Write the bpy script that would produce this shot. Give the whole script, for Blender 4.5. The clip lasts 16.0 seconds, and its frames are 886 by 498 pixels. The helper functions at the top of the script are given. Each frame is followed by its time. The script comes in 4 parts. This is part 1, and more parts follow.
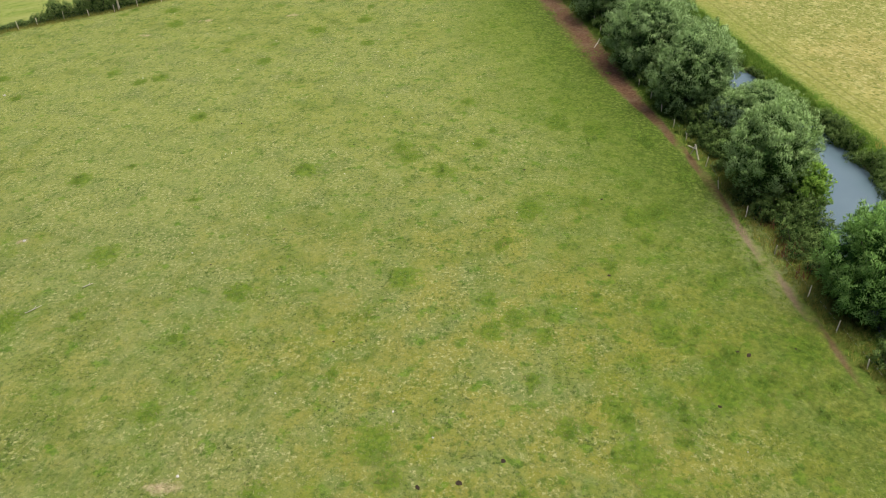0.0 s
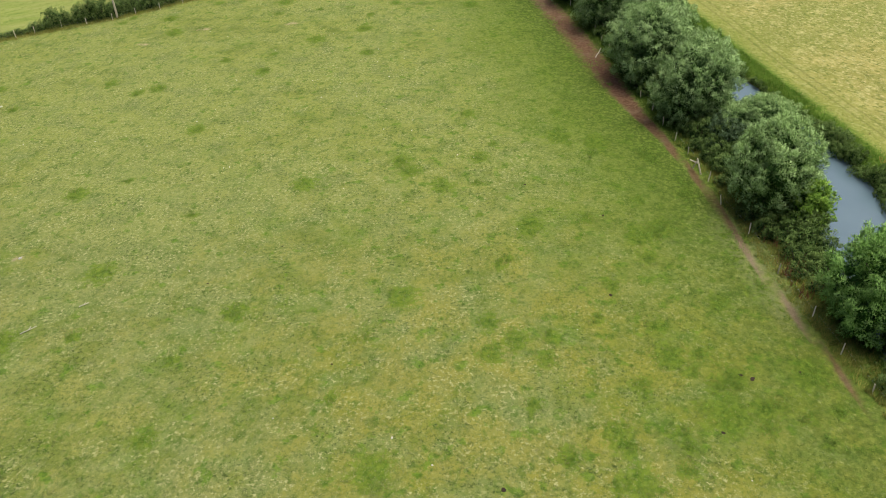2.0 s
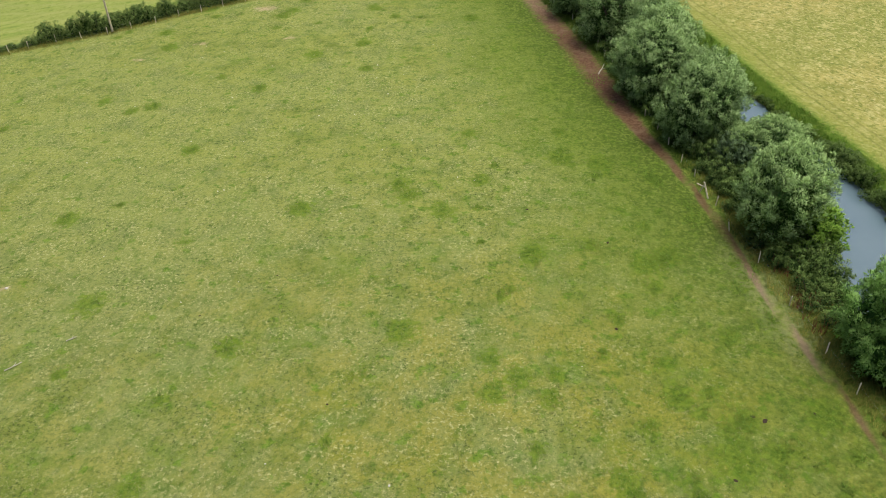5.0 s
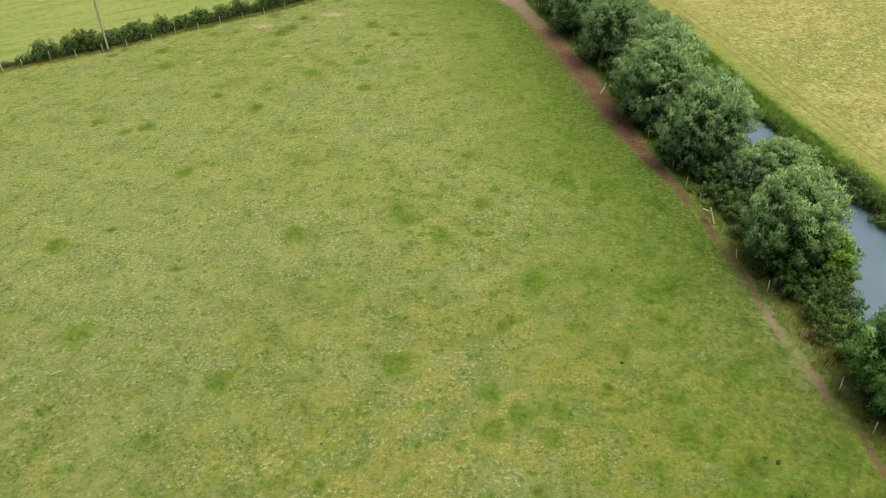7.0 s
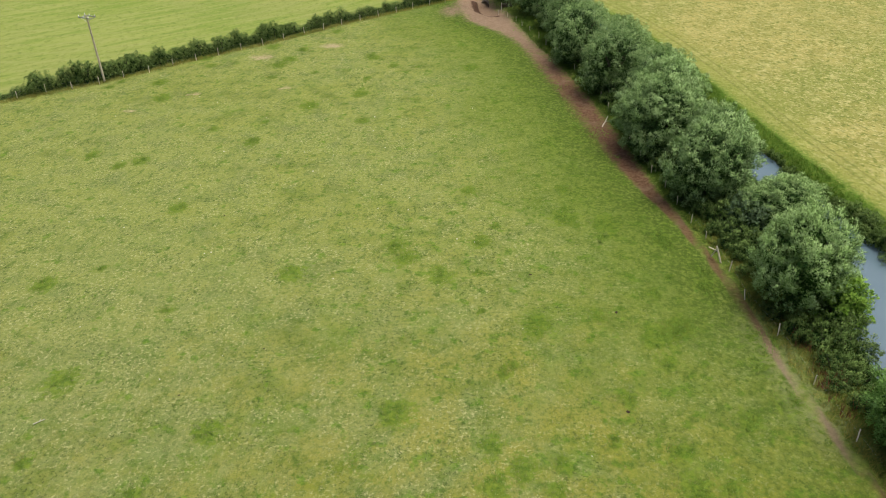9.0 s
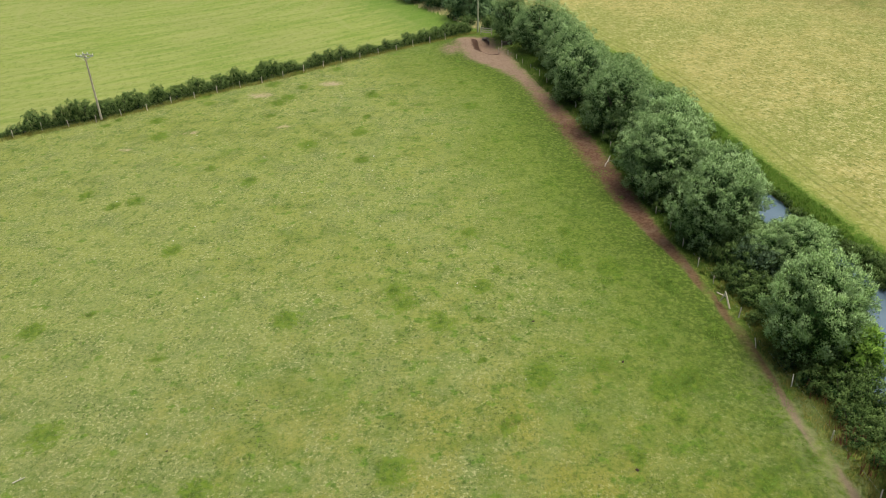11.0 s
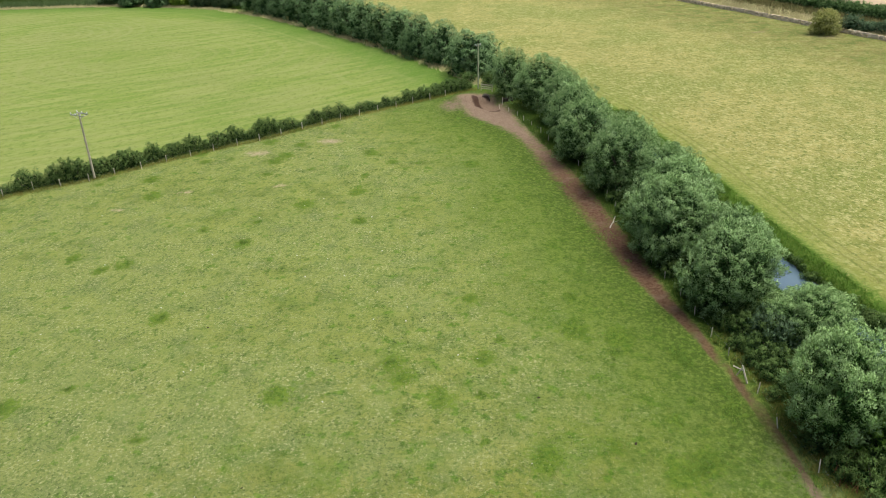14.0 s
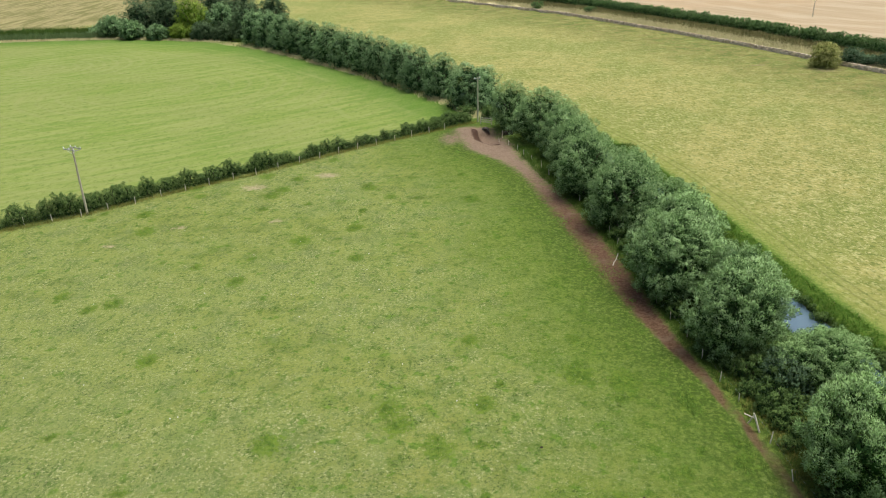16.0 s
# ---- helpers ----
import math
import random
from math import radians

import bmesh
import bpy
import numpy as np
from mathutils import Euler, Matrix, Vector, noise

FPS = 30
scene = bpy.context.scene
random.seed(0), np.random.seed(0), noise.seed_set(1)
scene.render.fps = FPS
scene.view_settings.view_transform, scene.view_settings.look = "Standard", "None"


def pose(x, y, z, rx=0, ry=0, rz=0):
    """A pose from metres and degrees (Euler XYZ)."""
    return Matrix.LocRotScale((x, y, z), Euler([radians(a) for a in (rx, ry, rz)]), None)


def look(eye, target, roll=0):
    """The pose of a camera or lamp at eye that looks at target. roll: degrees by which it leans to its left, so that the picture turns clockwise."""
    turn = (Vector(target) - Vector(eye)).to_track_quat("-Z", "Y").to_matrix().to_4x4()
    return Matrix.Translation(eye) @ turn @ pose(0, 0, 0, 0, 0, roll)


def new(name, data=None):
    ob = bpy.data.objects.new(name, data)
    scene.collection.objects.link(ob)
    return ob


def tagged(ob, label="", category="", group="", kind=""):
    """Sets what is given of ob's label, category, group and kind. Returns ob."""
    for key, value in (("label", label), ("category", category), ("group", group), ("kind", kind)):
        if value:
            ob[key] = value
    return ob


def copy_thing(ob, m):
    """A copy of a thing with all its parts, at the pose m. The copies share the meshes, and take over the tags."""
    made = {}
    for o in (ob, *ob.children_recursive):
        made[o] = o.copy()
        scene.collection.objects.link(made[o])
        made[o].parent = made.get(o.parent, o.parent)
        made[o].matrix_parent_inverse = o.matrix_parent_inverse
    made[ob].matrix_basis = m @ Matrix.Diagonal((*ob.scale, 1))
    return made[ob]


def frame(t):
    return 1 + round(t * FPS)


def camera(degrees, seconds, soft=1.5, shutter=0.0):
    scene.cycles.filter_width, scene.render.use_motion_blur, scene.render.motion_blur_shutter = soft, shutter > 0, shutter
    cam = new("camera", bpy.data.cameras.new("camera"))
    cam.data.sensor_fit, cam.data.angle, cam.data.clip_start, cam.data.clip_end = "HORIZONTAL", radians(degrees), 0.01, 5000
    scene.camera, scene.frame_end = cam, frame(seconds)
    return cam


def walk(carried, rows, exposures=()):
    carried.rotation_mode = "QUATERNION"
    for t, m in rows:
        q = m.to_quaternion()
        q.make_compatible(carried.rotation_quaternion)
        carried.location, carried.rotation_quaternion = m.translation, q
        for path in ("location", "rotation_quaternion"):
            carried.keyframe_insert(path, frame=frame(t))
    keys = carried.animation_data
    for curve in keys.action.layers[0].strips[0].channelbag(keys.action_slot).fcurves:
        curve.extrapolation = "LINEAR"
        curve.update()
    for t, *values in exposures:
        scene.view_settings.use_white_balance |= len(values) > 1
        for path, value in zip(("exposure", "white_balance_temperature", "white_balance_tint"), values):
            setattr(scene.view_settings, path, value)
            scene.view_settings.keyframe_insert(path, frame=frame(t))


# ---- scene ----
cam = camera(61.4, 16.0, 1.0)
EXPOSURE, KELVIN, TINT = 0.35, 6950.0, 5.5
METRES, EYE, TILT, LEAN, TURN = 18.5, 37.9, -35.77, 1.295, 0.0
ROWS = [
    (0.0, 0.0, 0.0, 0.0, 0.0, 0.0, -0.0),
    (0.5, 0.0013, 0.0105, 0.0157, 0.02, -0.02, -0.0),
    (1.0, 0.0019, 0.0202, 0.035, 0.01, -0.03, -0.0),
    (1.5, 0.002, 0.0288, 0.0589, 0.01, -0.03, -0.01),
    (2.0, 0.003, 0.0376, 0.087, 0.03, -0.04, 0.0),
    (2.5, 0.0033, 0.044, 0.1195, 0.05, -0.04, 0.01),
    (3.0, 0.0041, 0.0587, 0.1419, 0.07, -0.02, 0.01),
    (3.5, 0.0046, 0.0811, 0.1569, 0.09, -0.03, 0.03),
    (4.0, 0.005, 0.1023, 0.1733, 0.09, -0.0, 0.03),
    (6.5, 0.0097, 0.2245, 0.2722, 0.08, 0.77, -0.02),
    (7.0, 0.0098, 0.2513, 0.2918, 0.08, 1.05, -0.01),
    (7.5, 0.0102, 0.2781, 0.3109, 0.09, 1.43, -0.02),
    (8.0, 0.0116, 0.304, 0.3304, 0.09, 1.84, -0.02),
    (8.5, 0.0131, 0.3299, 0.3506, 0.09, 2.36, -0.03),
    (9.0, 0.0141, 0.3562, 0.3693, 0.07, 2.95, -0.04),
    (11.5, 0.0161, 0.4863, 0.4603, 0.1, 6.02, -0.02),
    (12.0, 0.0165, 0.5131, 0.4788, 0.1, 6.65, -0.0),
    (12.5, 0.0164, 0.5397, 0.4988, 0.11, 7.26, -0.0),
    (13.0, 0.0174, 0.5693, 0.5194, 0.12, 7.88, -0.01),
    (13.5, 0.0182, 0.5987, 0.541, 0.14, 8.51, 0.01),
    (14.0, 0.018, 0.6275, 0.5613, 0.14, 9.14, -0.01),
    (14.5, 0.0188, 0.657, 0.5802, 0.14, 9.78, -0.01),
    (15.0, 0.0214, 0.6859, 0.5996, 0.17, 10.4, -0.0),
    (15.5, 0.0241, 0.7126, 0.6199, 0.17, 10.99, 0.0),
    (16.0, 0.0267, 0.7417, 0.6369, 0.14, 11.4, -0.03),
]
walk(cam, [(t, pose(0, 0, EYE, TILT, LEAN, TURN) @ pose(METRES * x, METRES * y, METRES * z, 90 + pitch, roll, yaw)) for t, x, y, z, yaw, pitch, roll in ROWS], [(0.0, EXPOSURE, KELVIN, TINT), (9.0, EXPOSURE, KELVIN, TINT), (12.5, EXPOSURE, KELVIN - 420, TINT - 1), (16.0, EXPOSURE, KELVIN - 600, TINT - 1.5)])

SEED = 7
rng = np.random.default_rng(SEED)

# ---- light ----
SUN_AZ, SUN_EL = 78.0, 75.0          # degrees clockwise from +y, degrees up
world = bpy.data.worlds.new("sky")
scene.world = world
world.use_nodes = True
wn = world.node_tree.nodes
sky = wn.new("ShaderNodeTexSky")
sky.sky_type = "NISHITA"
sky.sun_disc = False
sky.sun_elevation, sky.sun_rotation = radians(SUN_EL), radians(SUN_AZ)
sky.air_density, sky.dust_density, sky.ozone_density = 0.8, 7.0, 0.6
wn["Background"].inputs["Strength"].default_value = 0.125
world.node_tree.links.new(sky.outputs[0], wn["Background"].inputs["Color"])
sun = new("sun", bpy.data.lights.new("sun", "SUN"))
sun.data.energy, sun.data.angle, sun.data.color = 1.85, radians(36), (1.0, 0.96, 0.90)
az, el = radians(SUN_AZ), radians(SUN_EL)
sun.matrix_world = look((60 * math.sin(az), 60 * math.cos(az), 90), (60 * math.sin(az) - math.sin(az) * math.cos(el), 60 * math.cos(az) - math.cos(az) * math.cos(el), 90 - math.sin(el)))


# ---- node helpers ----
class Nodes:
    """A short way to write node trees."""

    def __init__(self, name):
        self.mat = bpy.data.materials.new(name)
        self.mat.use_nodes = True
        self.tree = self.mat.node_tree
        self.bsdf = self.tree.nodes["Principled BSDF"]
        self.pos = self.add("ShaderNodeNewGeometry").outputs["Position"]

    def add(self, kind):
        return self.tree.nodes.new(kind)

    def put(self, socket, value):
        if isinstance(value, (int, float)):
            socket.default_value = value
        elif isinstance(value, tuple):
            socket.default_value = (*value, 1.0) if len(socket.default_value) == 4 else value
        else:
            self.tree.links.new(value, socket)

    def noise(self, scale, detail=3.0, rough=0.55, stretch=None, turn=0.0, vec=None, shift=0.0):
        n = self.add("ShaderNodeTexNoise")
        n.inputs["Scale"].default_value = scale
        n.inputs["Detail"].default_value = detail
        n.inputs["Roughness"].default_value = rough
        vec = vec or self.pos
        for key, value in (("Rotation", (0, 0, radians(turn))), ("Scale", stretch), ("Location", (shift, shift * 0.7, 0))):
            if value and any(value):
                m = self.add("ShaderNodeMapping")
                m.inputs[key].default_value = value
                self.tree.links.new(vec, m.inputs["Vector"])
                vec = m.outputs[0]
        self.tree.links.new(vec, n.inputs["Vector"])
        return n.outputs["Fac"]

    def step(self, value, low, high):
        m = self.add("ShaderNodeMapRange")
        m.interpolation_type = "SMOOTHSTEP"
        self.put(m.inputs["Value"], value)
        m.inputs["From Min"].default_value, m.inputs["From Max"].default_value = low, high
        return m.outputs["Result"]

    def math(self, op, a, b=0.0):
        m = self.add("ShaderNodeMath")
        m.operation = op
        self.put(m.inputs[0], a)
        self.put(m.inputs[1], b)
        return m.outputs[0]

    def mix(self, fac, a, b, mode="MIX"):
        m = self.add("ShaderNodeMix")
        m.data_type, m.blend_type = "RGBA", mode
        self.put(m.inputs["Factor"], fac)
        self.put(m.inputs["A"], a)
        self.put(m.inputs["B"], b)
        return m.outputs["Result"]

    def field(self, name):
        a = self.add("ShaderNodeAttribute")
        a.attribute_name = name
        return a.outputs["Fac"]

    def island(self):
        return self.add("ShaderNodeNewGeometry").outputs["Random Per Island"]

    def object_random(self):
        return self.add("ShaderNodeObjectInfo").outputs["Random"]

    def bump(self, height, distance, strength=1.0):
        b = self.add("ShaderNodeBump")
        b.inputs["Strength"].default_value, b.inputs["Distance"].default_value = strength, distance
        self.put(b.inputs["Height"], height)
        self.put(self.bsdf.inputs["Normal"], b.outputs[0])

    def done(self, colour, rough=0.8, spec=0.3, metal=0.0):
        self.put(self.bsdf.inputs["Base Color"], colour)
        self.put(self.bsdf.inputs["Roughness"], rough)
        self.put(self.bsdf.inputs["Specular IOR Level"], spec)
        self.put(self.bsdf.inputs["Metallic"], metal)
        return self.mat


# ---- materials ----
def pasture_colour(n):
    """Grazed sward: green and yellow-green patches, pale dead stems, clover, dark smudges where the grass is rank, and grain."""
    big = n.noise(0.040, 3, 0.6)
    mid = n.noise(0.26, 5, 0.62, shift=11)
    fine = n.noise(1.9, 5, 0.66, shift=31)
    grain = n.noise(3.3, 6, 0.76, shift=61)
    c = n.mix(n.step(n.math("ADD", n.math("MULTIPLY", mid, 0.6), n.math("MULTIPLY", fine, 0.4)), 0.38, 0.62), (0.116, 0.158, 0.033), (0.206, 0.224, 0.062))
    green = n.step(n.noise(0.17, 5, 0.65, shift=77), 0.48, 0.64)
    c = n.mix(n.math("MULTIPLY", green, 0.62), c, (0.098, 0.170, 0.026))
    x = n.add("ShaderNodeSeparateXYZ")
    n.tree.links.new(n.pos, x.inputs[0])
    clover = n.math("ADD", n.math("MULTIPLY", big, 0.9), n.math("MULTIPLY", n.noise(0.6, 5, 0.70, shift=50), 0.8))
    clover = n.step(n.math("ADD", clover, n.math("MULTIPLY", n.step(x.outputs["X"], 12.0, -22.0), 0.055)), 0.76, 0.98)
    c = n.mix(n.math("MULTIPLY", clover, 0.52), c, (0.192, 0.228, 0.098))
    place = n.add("ShaderNodeVectorMath")
    place.operation = "DISTANCE"
    n.tree.links.new(n.pos, place.inputs[0])
    place.inputs[1].default_value = (8.0, 34.0, 0.0)
    poor = n.step(n.math("ADD", place.outputs["Value"], n.math("MULTIPLY", n.noise(0.12, 4, 0.6, shift=44), 40.0)), 52.0, 30.0)
    c = n.mix(n.math("MULTIPLY", n.math("MULTIPLY", poor, 0.52), n.step(mid, 0.36, 0.6)), c, (0.212, 0.204, 0.030))
    # paler turf farther along y
    paler_turf = n.math("MULTIPLY", n.step(n.math("ADD", x.outputs["Y"], n.math("MULTIPLY", big, 40.0)), 60.0, 105.0), n.step(mid, 0.30, 0.55))
    c = n.mix(n.math("MULTIPLY", paler_turf, 0.62), c, (0.210, 0.252, 0.064))
    # smudges of rank grass, a metre or so across, drawn out along the drift of the herd
    smudge = n.noise(0.85, 5, 0.66, stretch=(1.25, 0.8, 1.0), turn=14, shift=205)
    c = n.mix(n.math("MULTIPLY", n.step(smudge, 0.52, 0.66), 0.72), c, (0.066, 0.124, 0.020))
    c = n.mix(n.math("MULTIPLY", n.step(smudge, 0.43, 0.33), 0.38), c, (0.236, 0.250, 0.078))
    # small tufts and the worn gaps between them
    c = n.mix(n.math("MULTIPLY", n.step(n.noise(2.0, 6, 0.76, shift=19), 0.51, 0.66), 0.62), c, (0.066, 0.110, 0.024))
    dead = n.math("MULTIPLY", n.step(grain, 0.525, 0.61), n.math("ADD", n.math("MULTIPLY", clover, 0.36), n.math("MULTIPLY", n.step(n.noise(0.33, 4, 0.6, shift=88), 0.40, 0.60), 0.42)))
    c = n.mix(n.math("MULTIPLY", dead, 1.25), c, (0.340, 0.345, 0.170))
    # rank green tufts round old dung, more of them towards the stream
    rank = n.math("ADD", n.noise(0.62, 4, 0.62, shift=120), n.math("MULTIPLY", n.step(x.outputs["X"], -25.0, 14.0), 0.035))
    rank = n.math("MULTIPLY", n.step(rank, 0.585, 0.665), 0.72)
    c = n.mix(rank, c, n.mix(n.step(fine, 0.40, 0.60), (0.052, 0.120, 0.013), (0.110, 0.205, 0.022)))
    worn = n.step(n.noise(0.21, 4, 0.62, shift=260), 0.40, 0.60)
    c = n.mix(n.math("MULTIPLY", n.step(n.noise(0.11, 5, 0.66, stretch=(1.5, 0.8, 1.0), turn=22, shift=270), 0.52, 0.66), 0.34), c, (0.196, 0.232, 0.082))
    gaps = n.math("MULTIPLY", n.step(n.noise(3.4, 6, 0.76, shift=145), 0.485, 0.395), n.math("ADD", n.math("MULTIPLY", n.step(mid, 0.60, 0.40), 0.4), 0.6))
    return n.mix(n.math("MULTIPLY", gaps, n.math("ADD", n.math("MULTIPLY", worn, 0.52), 0.36)), c, (0.052, 0.080, 0.022))


def make_ground():
    n = Nodes("fields")
    wob = n.math("MULTIPLY", n.math("SUBTRACT", n.noise(0.9, 4, 0.65, shift=3), 0.5), 2.0)
    wide = n.math("MULTIPLY", n.math("SUBTRACT", n.noise(0.12, 3, 0.6, shift=23), 0.5), 2.0)
    stream, hedge, track, wall = n.field("stream_side"), n.field("hedge_side"), n.field("track_edge"), n.field("wall_side")
    lush, bare = n.field("lush"), n.field("bare")
    grass = pasture_colour(n)
    # lush patches and the darker green strip beside the track
    fine = n.noise(2.2, 4, 0.7, shift=41)
    grass = n.mix(n.math("MULTIPLY", n.step(n.math("ADD", n.math("ADD", lush, n.math("MULTIPLY", wob, 0.6)), n.math("MULTIPLY", n.math("SUBTRACT", fine, 0.5), 1.6)), 0.28, 0.66), 0.80), grass, n.mix(n.step(fine, 0.38, 0.62), (0.064, 0.126, 0.014), (0.130, 0.196, 0.025)))
    strip_green = n.step(n.math("ADD", track, n.math("MULTIPLY", wide, 9.0)), 23.0, 2.0)
    level = n.add("ShaderNodeSeparateXYZ")
    n.tree.links.new(n.pos, level.inputs[0])
    strip_gain = n.math("ADD", n.math("MULTIPLY", n.step(level.outputs["Y"], 46.0, 68.0), 0.45), 0.55)
    grass = n.mix(n.math("MULTIPLY", n.math("MULTIPLY", strip_green, strip_gain), 0.60), grass, n.mix(n.step(fine, 0.38, 0.62), (0.070, 0.128, 0.015), (0.124, 0.182, 0.026)))
    clumped = n.math("ADD", n.math("MULTIPLY", n.noise(0.9, 6, 0.78, shift=140), 0.50), n.math("MULTIPLY", n.noise(3.0, 5, 0.78, shift=141), 0.50))
    grass = n.mix(n.math("MULTIPLY", n.math("MULTIPLY", n.math("MULTIPLY", strip_green, strip_gain), n.step(clumped, 0.48, 0.55)), 0.60), grass, (0.040, 0.084, 0.011))
    beside = n.math("MULTIPLY", n.step(n.math("ADD", track, n.math("MULTIPLY", wob, 2.0)), 9.0, 0.5), n.step(n.math("ABSOLUTE", n.math("SUBTRACT", track, 20.0)), 20.4, 19.6))
    grass = n.mix(n.math("MULTIPLY", n.math("MULTIPLY", beside, n.step(n.noise(2.2, 6, 0.80, shift=152), 0.42, 0.56)), n.math("MULTIPLY", strip_gain, 0.84)), grass, (0.046, 0.078, 0.014))
    # mown ley beyond the hedge
    swath = n.noise(0.42, 5, 0.70, stretch=(0.10, 1.0, 1.0), turn=-37)
    ley = n.mix(n.step(swath, 0.38, 0.62), (0.156, 0.222, 0.048), (0.230, 0.270, 0.082))
    ley = n.mix(n.math("MULTIPLY", n.step(n.noise(0.03, 4, 0.6, shift=9), 0.45, 0.60), 0.45), ley, (0.228, 0.250, 0.088))
    arcs = n.add("ShaderNodeTexWave")
    arcs.wave_type, arcs.rings_direction = "RINGS", "Z"
    for key, value in (("Scale", 0.07), ("Distortion", 4.0), ("Detail", 3.0), ("Detail Scale", 0.5)):
        arcs.inputs[key].default_value = value
    centre = n.add("ShaderNodeMapping")
    centre.inputs["Location"].default_value = (75.0, -205.0, 0.0)
    n.tree.links.new(n.pos, centre.inputs["Vector"])
    n.tree.links.new(centre.outputs[0], arcs.inputs["Vector"])
    ley = n.mix(n.math("MULTIPLY", n.step(arcs.outputs["Fac"], 0.70, 0.97), 0.32), ley, (0.245, 0.263, 0.103))
    turn_marks = n.add("ShaderNodeTexWave")
    turn_marks.wave_type, turn_marks.rings_direction = "RINGS", "Z"
    for key, value in (("Scale", 0.085), ("Distortion", 2.2), ("Detail", 2.0), ("Detail Scale", 0.4)):
        turn_marks.inputs[key].default_value = value
    headland = n.add("ShaderNodeMapping")
    headland.inputs["Location"].default_value = (118.0, -238.0, 0.0)
    n.tree.links.new(n.pos, headland.inputs["Vector"])
    n.tree.links.new(headland.outputs[0], turn_marks.inputs["Vector"])
    reach = n.add("ShaderNodeVectorMath")
    reach.operation = "LENGTH"
    n.tree.links.new(headland.outputs[0], reach.inputs[0])
    ley = n.mix(n.math("MULTIPLY", n.math("MULTIPLY", n.step(turn_marks.outputs["Fac"], 0.62, 0.95), n.step(reach.outputs["Value"], 42.0, 22.0)), 0.26), ley, (0.285, 0.295, 0.130))
    ley = n.mix(n.math("MULTIPLY", n.step(n.noise(0.030, 4, 0.6, shift=210), 0.50, 0.62), 0.40), ley, (0.150, 0.226, 0.038))
    ley = n.mix(n.math("MULTIPLY", n.step(n.noise(1.0, 6, 0.78, stretch=(0.9, 0.6, 1)), 0.52, 0.62), 0.44), ley, (0.262, 0.286, 0.106))
    ley = n.mix(n.math("MULTIPLY", n.step(n.noise(1.0, 6, 0.78, stretch=(0.9, 0.6, 1), shift=12), 0.49, 0.38), 0.46), ley, (0.092, 0.148, 0.027))
    edge = n.math("ADD", stream, n.math("MULTIPLY", wide, 6.0))
    ley = n.mix(n.math("MULTIPLY", n.math("MULTIPLY", n.step(edge, -28.0, -11.0), n.math("ADD", n.math("MULTIPLY", n.step(fine, 0.36, 0.62), 0.45), 0.55)), 0.85), ley, (0.076, 0.160, 0.022))
    swing = n.math("ADD", stream, n.math("MULTIPLY", wide, 1.6))
    for line in (-18.5, -31.0):
        ley = n.mix(n.math("MULTIPLY", n.step(n.math("ABSOLUTE", n.math("SUBTRACT", swing, line)), 1.2, 0.2), n.math("MULTIPLY", n.step(n.noise(0.05, 3, 0.6, shift=240), 0.42, 0.60), 0.26)), ley, (0.270, 0.285, 0.120))
    ley = n.mix(n.step(n.math("ADD", stream, n.math("MULTIPLY", wob, 2.0)), -9.6, -8.0), ley, n.mix(n.step(fine, 0.38, 0.62), (0.085, 0.150, 0.028), (0.230, 0.225, 0.085)))
    col = n.mix(n.step(n.math("ADD", hedge, n.math("MULTIPLY", wob, 0.4)), 0.3, 1.2), grass, ley)
    # rough dry pasture over the water
    lie = dict(stretch=(1.25, 0.80, 1.0), turn=-28)
    hay = n.mix(n.step(n.noise(0.22, 5, 0.66, shift=60), 0.40, 0.60), (0.242, 0.243, 0.075), (0.328, 0.305, 0.108))
    hay = n.mix(n.math("MULTIPLY", n.step(n.noise(0.035, 4, 0.62, shift=71), 0.44, 0.58), 0.72), hay, (0.180, 0.220, 0.056))
    hay = n.mix(n.math("MULTIPLY", n.step(n.noise(0.55, 5, 0.70, shift=14, **lie), 0.51, 0.63), 0.80), hay, (0.400, 0.384, 0.168))
    # dark tussock flecks below, with the tussocks' shadows put into the colour
    hay = n.mix(n.math("MULTIPLY", n.step(n.noise(1.15, 5, 0.68, shift=90, **lie), 0.51, 0.60), 0.82), hay, (0.118, 0.152, 0.034))
    hay = n.mix(n.math("MULTIPLY", n.step(n.noise(0.40, 5, 0.68, shift=118, **lie), 0.52, 0.64), 0.48), hay, (0.150, 0.184, 0.044))
    hay = n.mix(n.math("MULTIPLY", n.step(n.noise(1.9, 5, 0.70, shift=37, **lie), 0.53, 0.62), 0.72), hay, (0.470, 0.428, 0.220))
    hay = n.mix(n.math("MULTIPLY", n.step(n.noise(3.0, 4, 0.70, shift=55, **lie), 0.48, 0.38), 0.45), hay, (0.125, 0.138, 0.038))
    off = n.math("ADD", stream, n.math("MULTIPLY", wob, 0.35))
    hay = n.mix(n.math("MULTIPLY", n.step(n.math("ADD", off, n.math("MULTIPLY", wide, 3.0)), 12.0, 4.0), 0.55), hay, n.mix(n.step(fine, 0.38, 0.62), (0.146, 0.197, 0.037), (0.234, 0.267, 0.068)))
    for rut in (6.1, 7.4):
        hay = n.mix(n.math("MULTIPLY", n.step(n.math("ABSOLUTE", n.math("SUBTRACT", off, rut)), 0.26, 0.08), 0.42), hay, (0.114, 0.133, 0.037))
    hay = n.mix(n.math("MULTIPLY", n.step(n.math("ABSOLUTE", n.math("SUBTRACT", off, 6.75)), 0.5, 0.2), 0.12), hay, (0.330, 0.303, 0.138))
    hay = n.mix(n.math("MULTIPLY", n.step(off, 4.9, 3.0), 0.92), hay, n.mix(n.step(fine, 0.38, 0.62), (0.058, 0.128, 0.016), (0.138, 0.215, 0.036)))
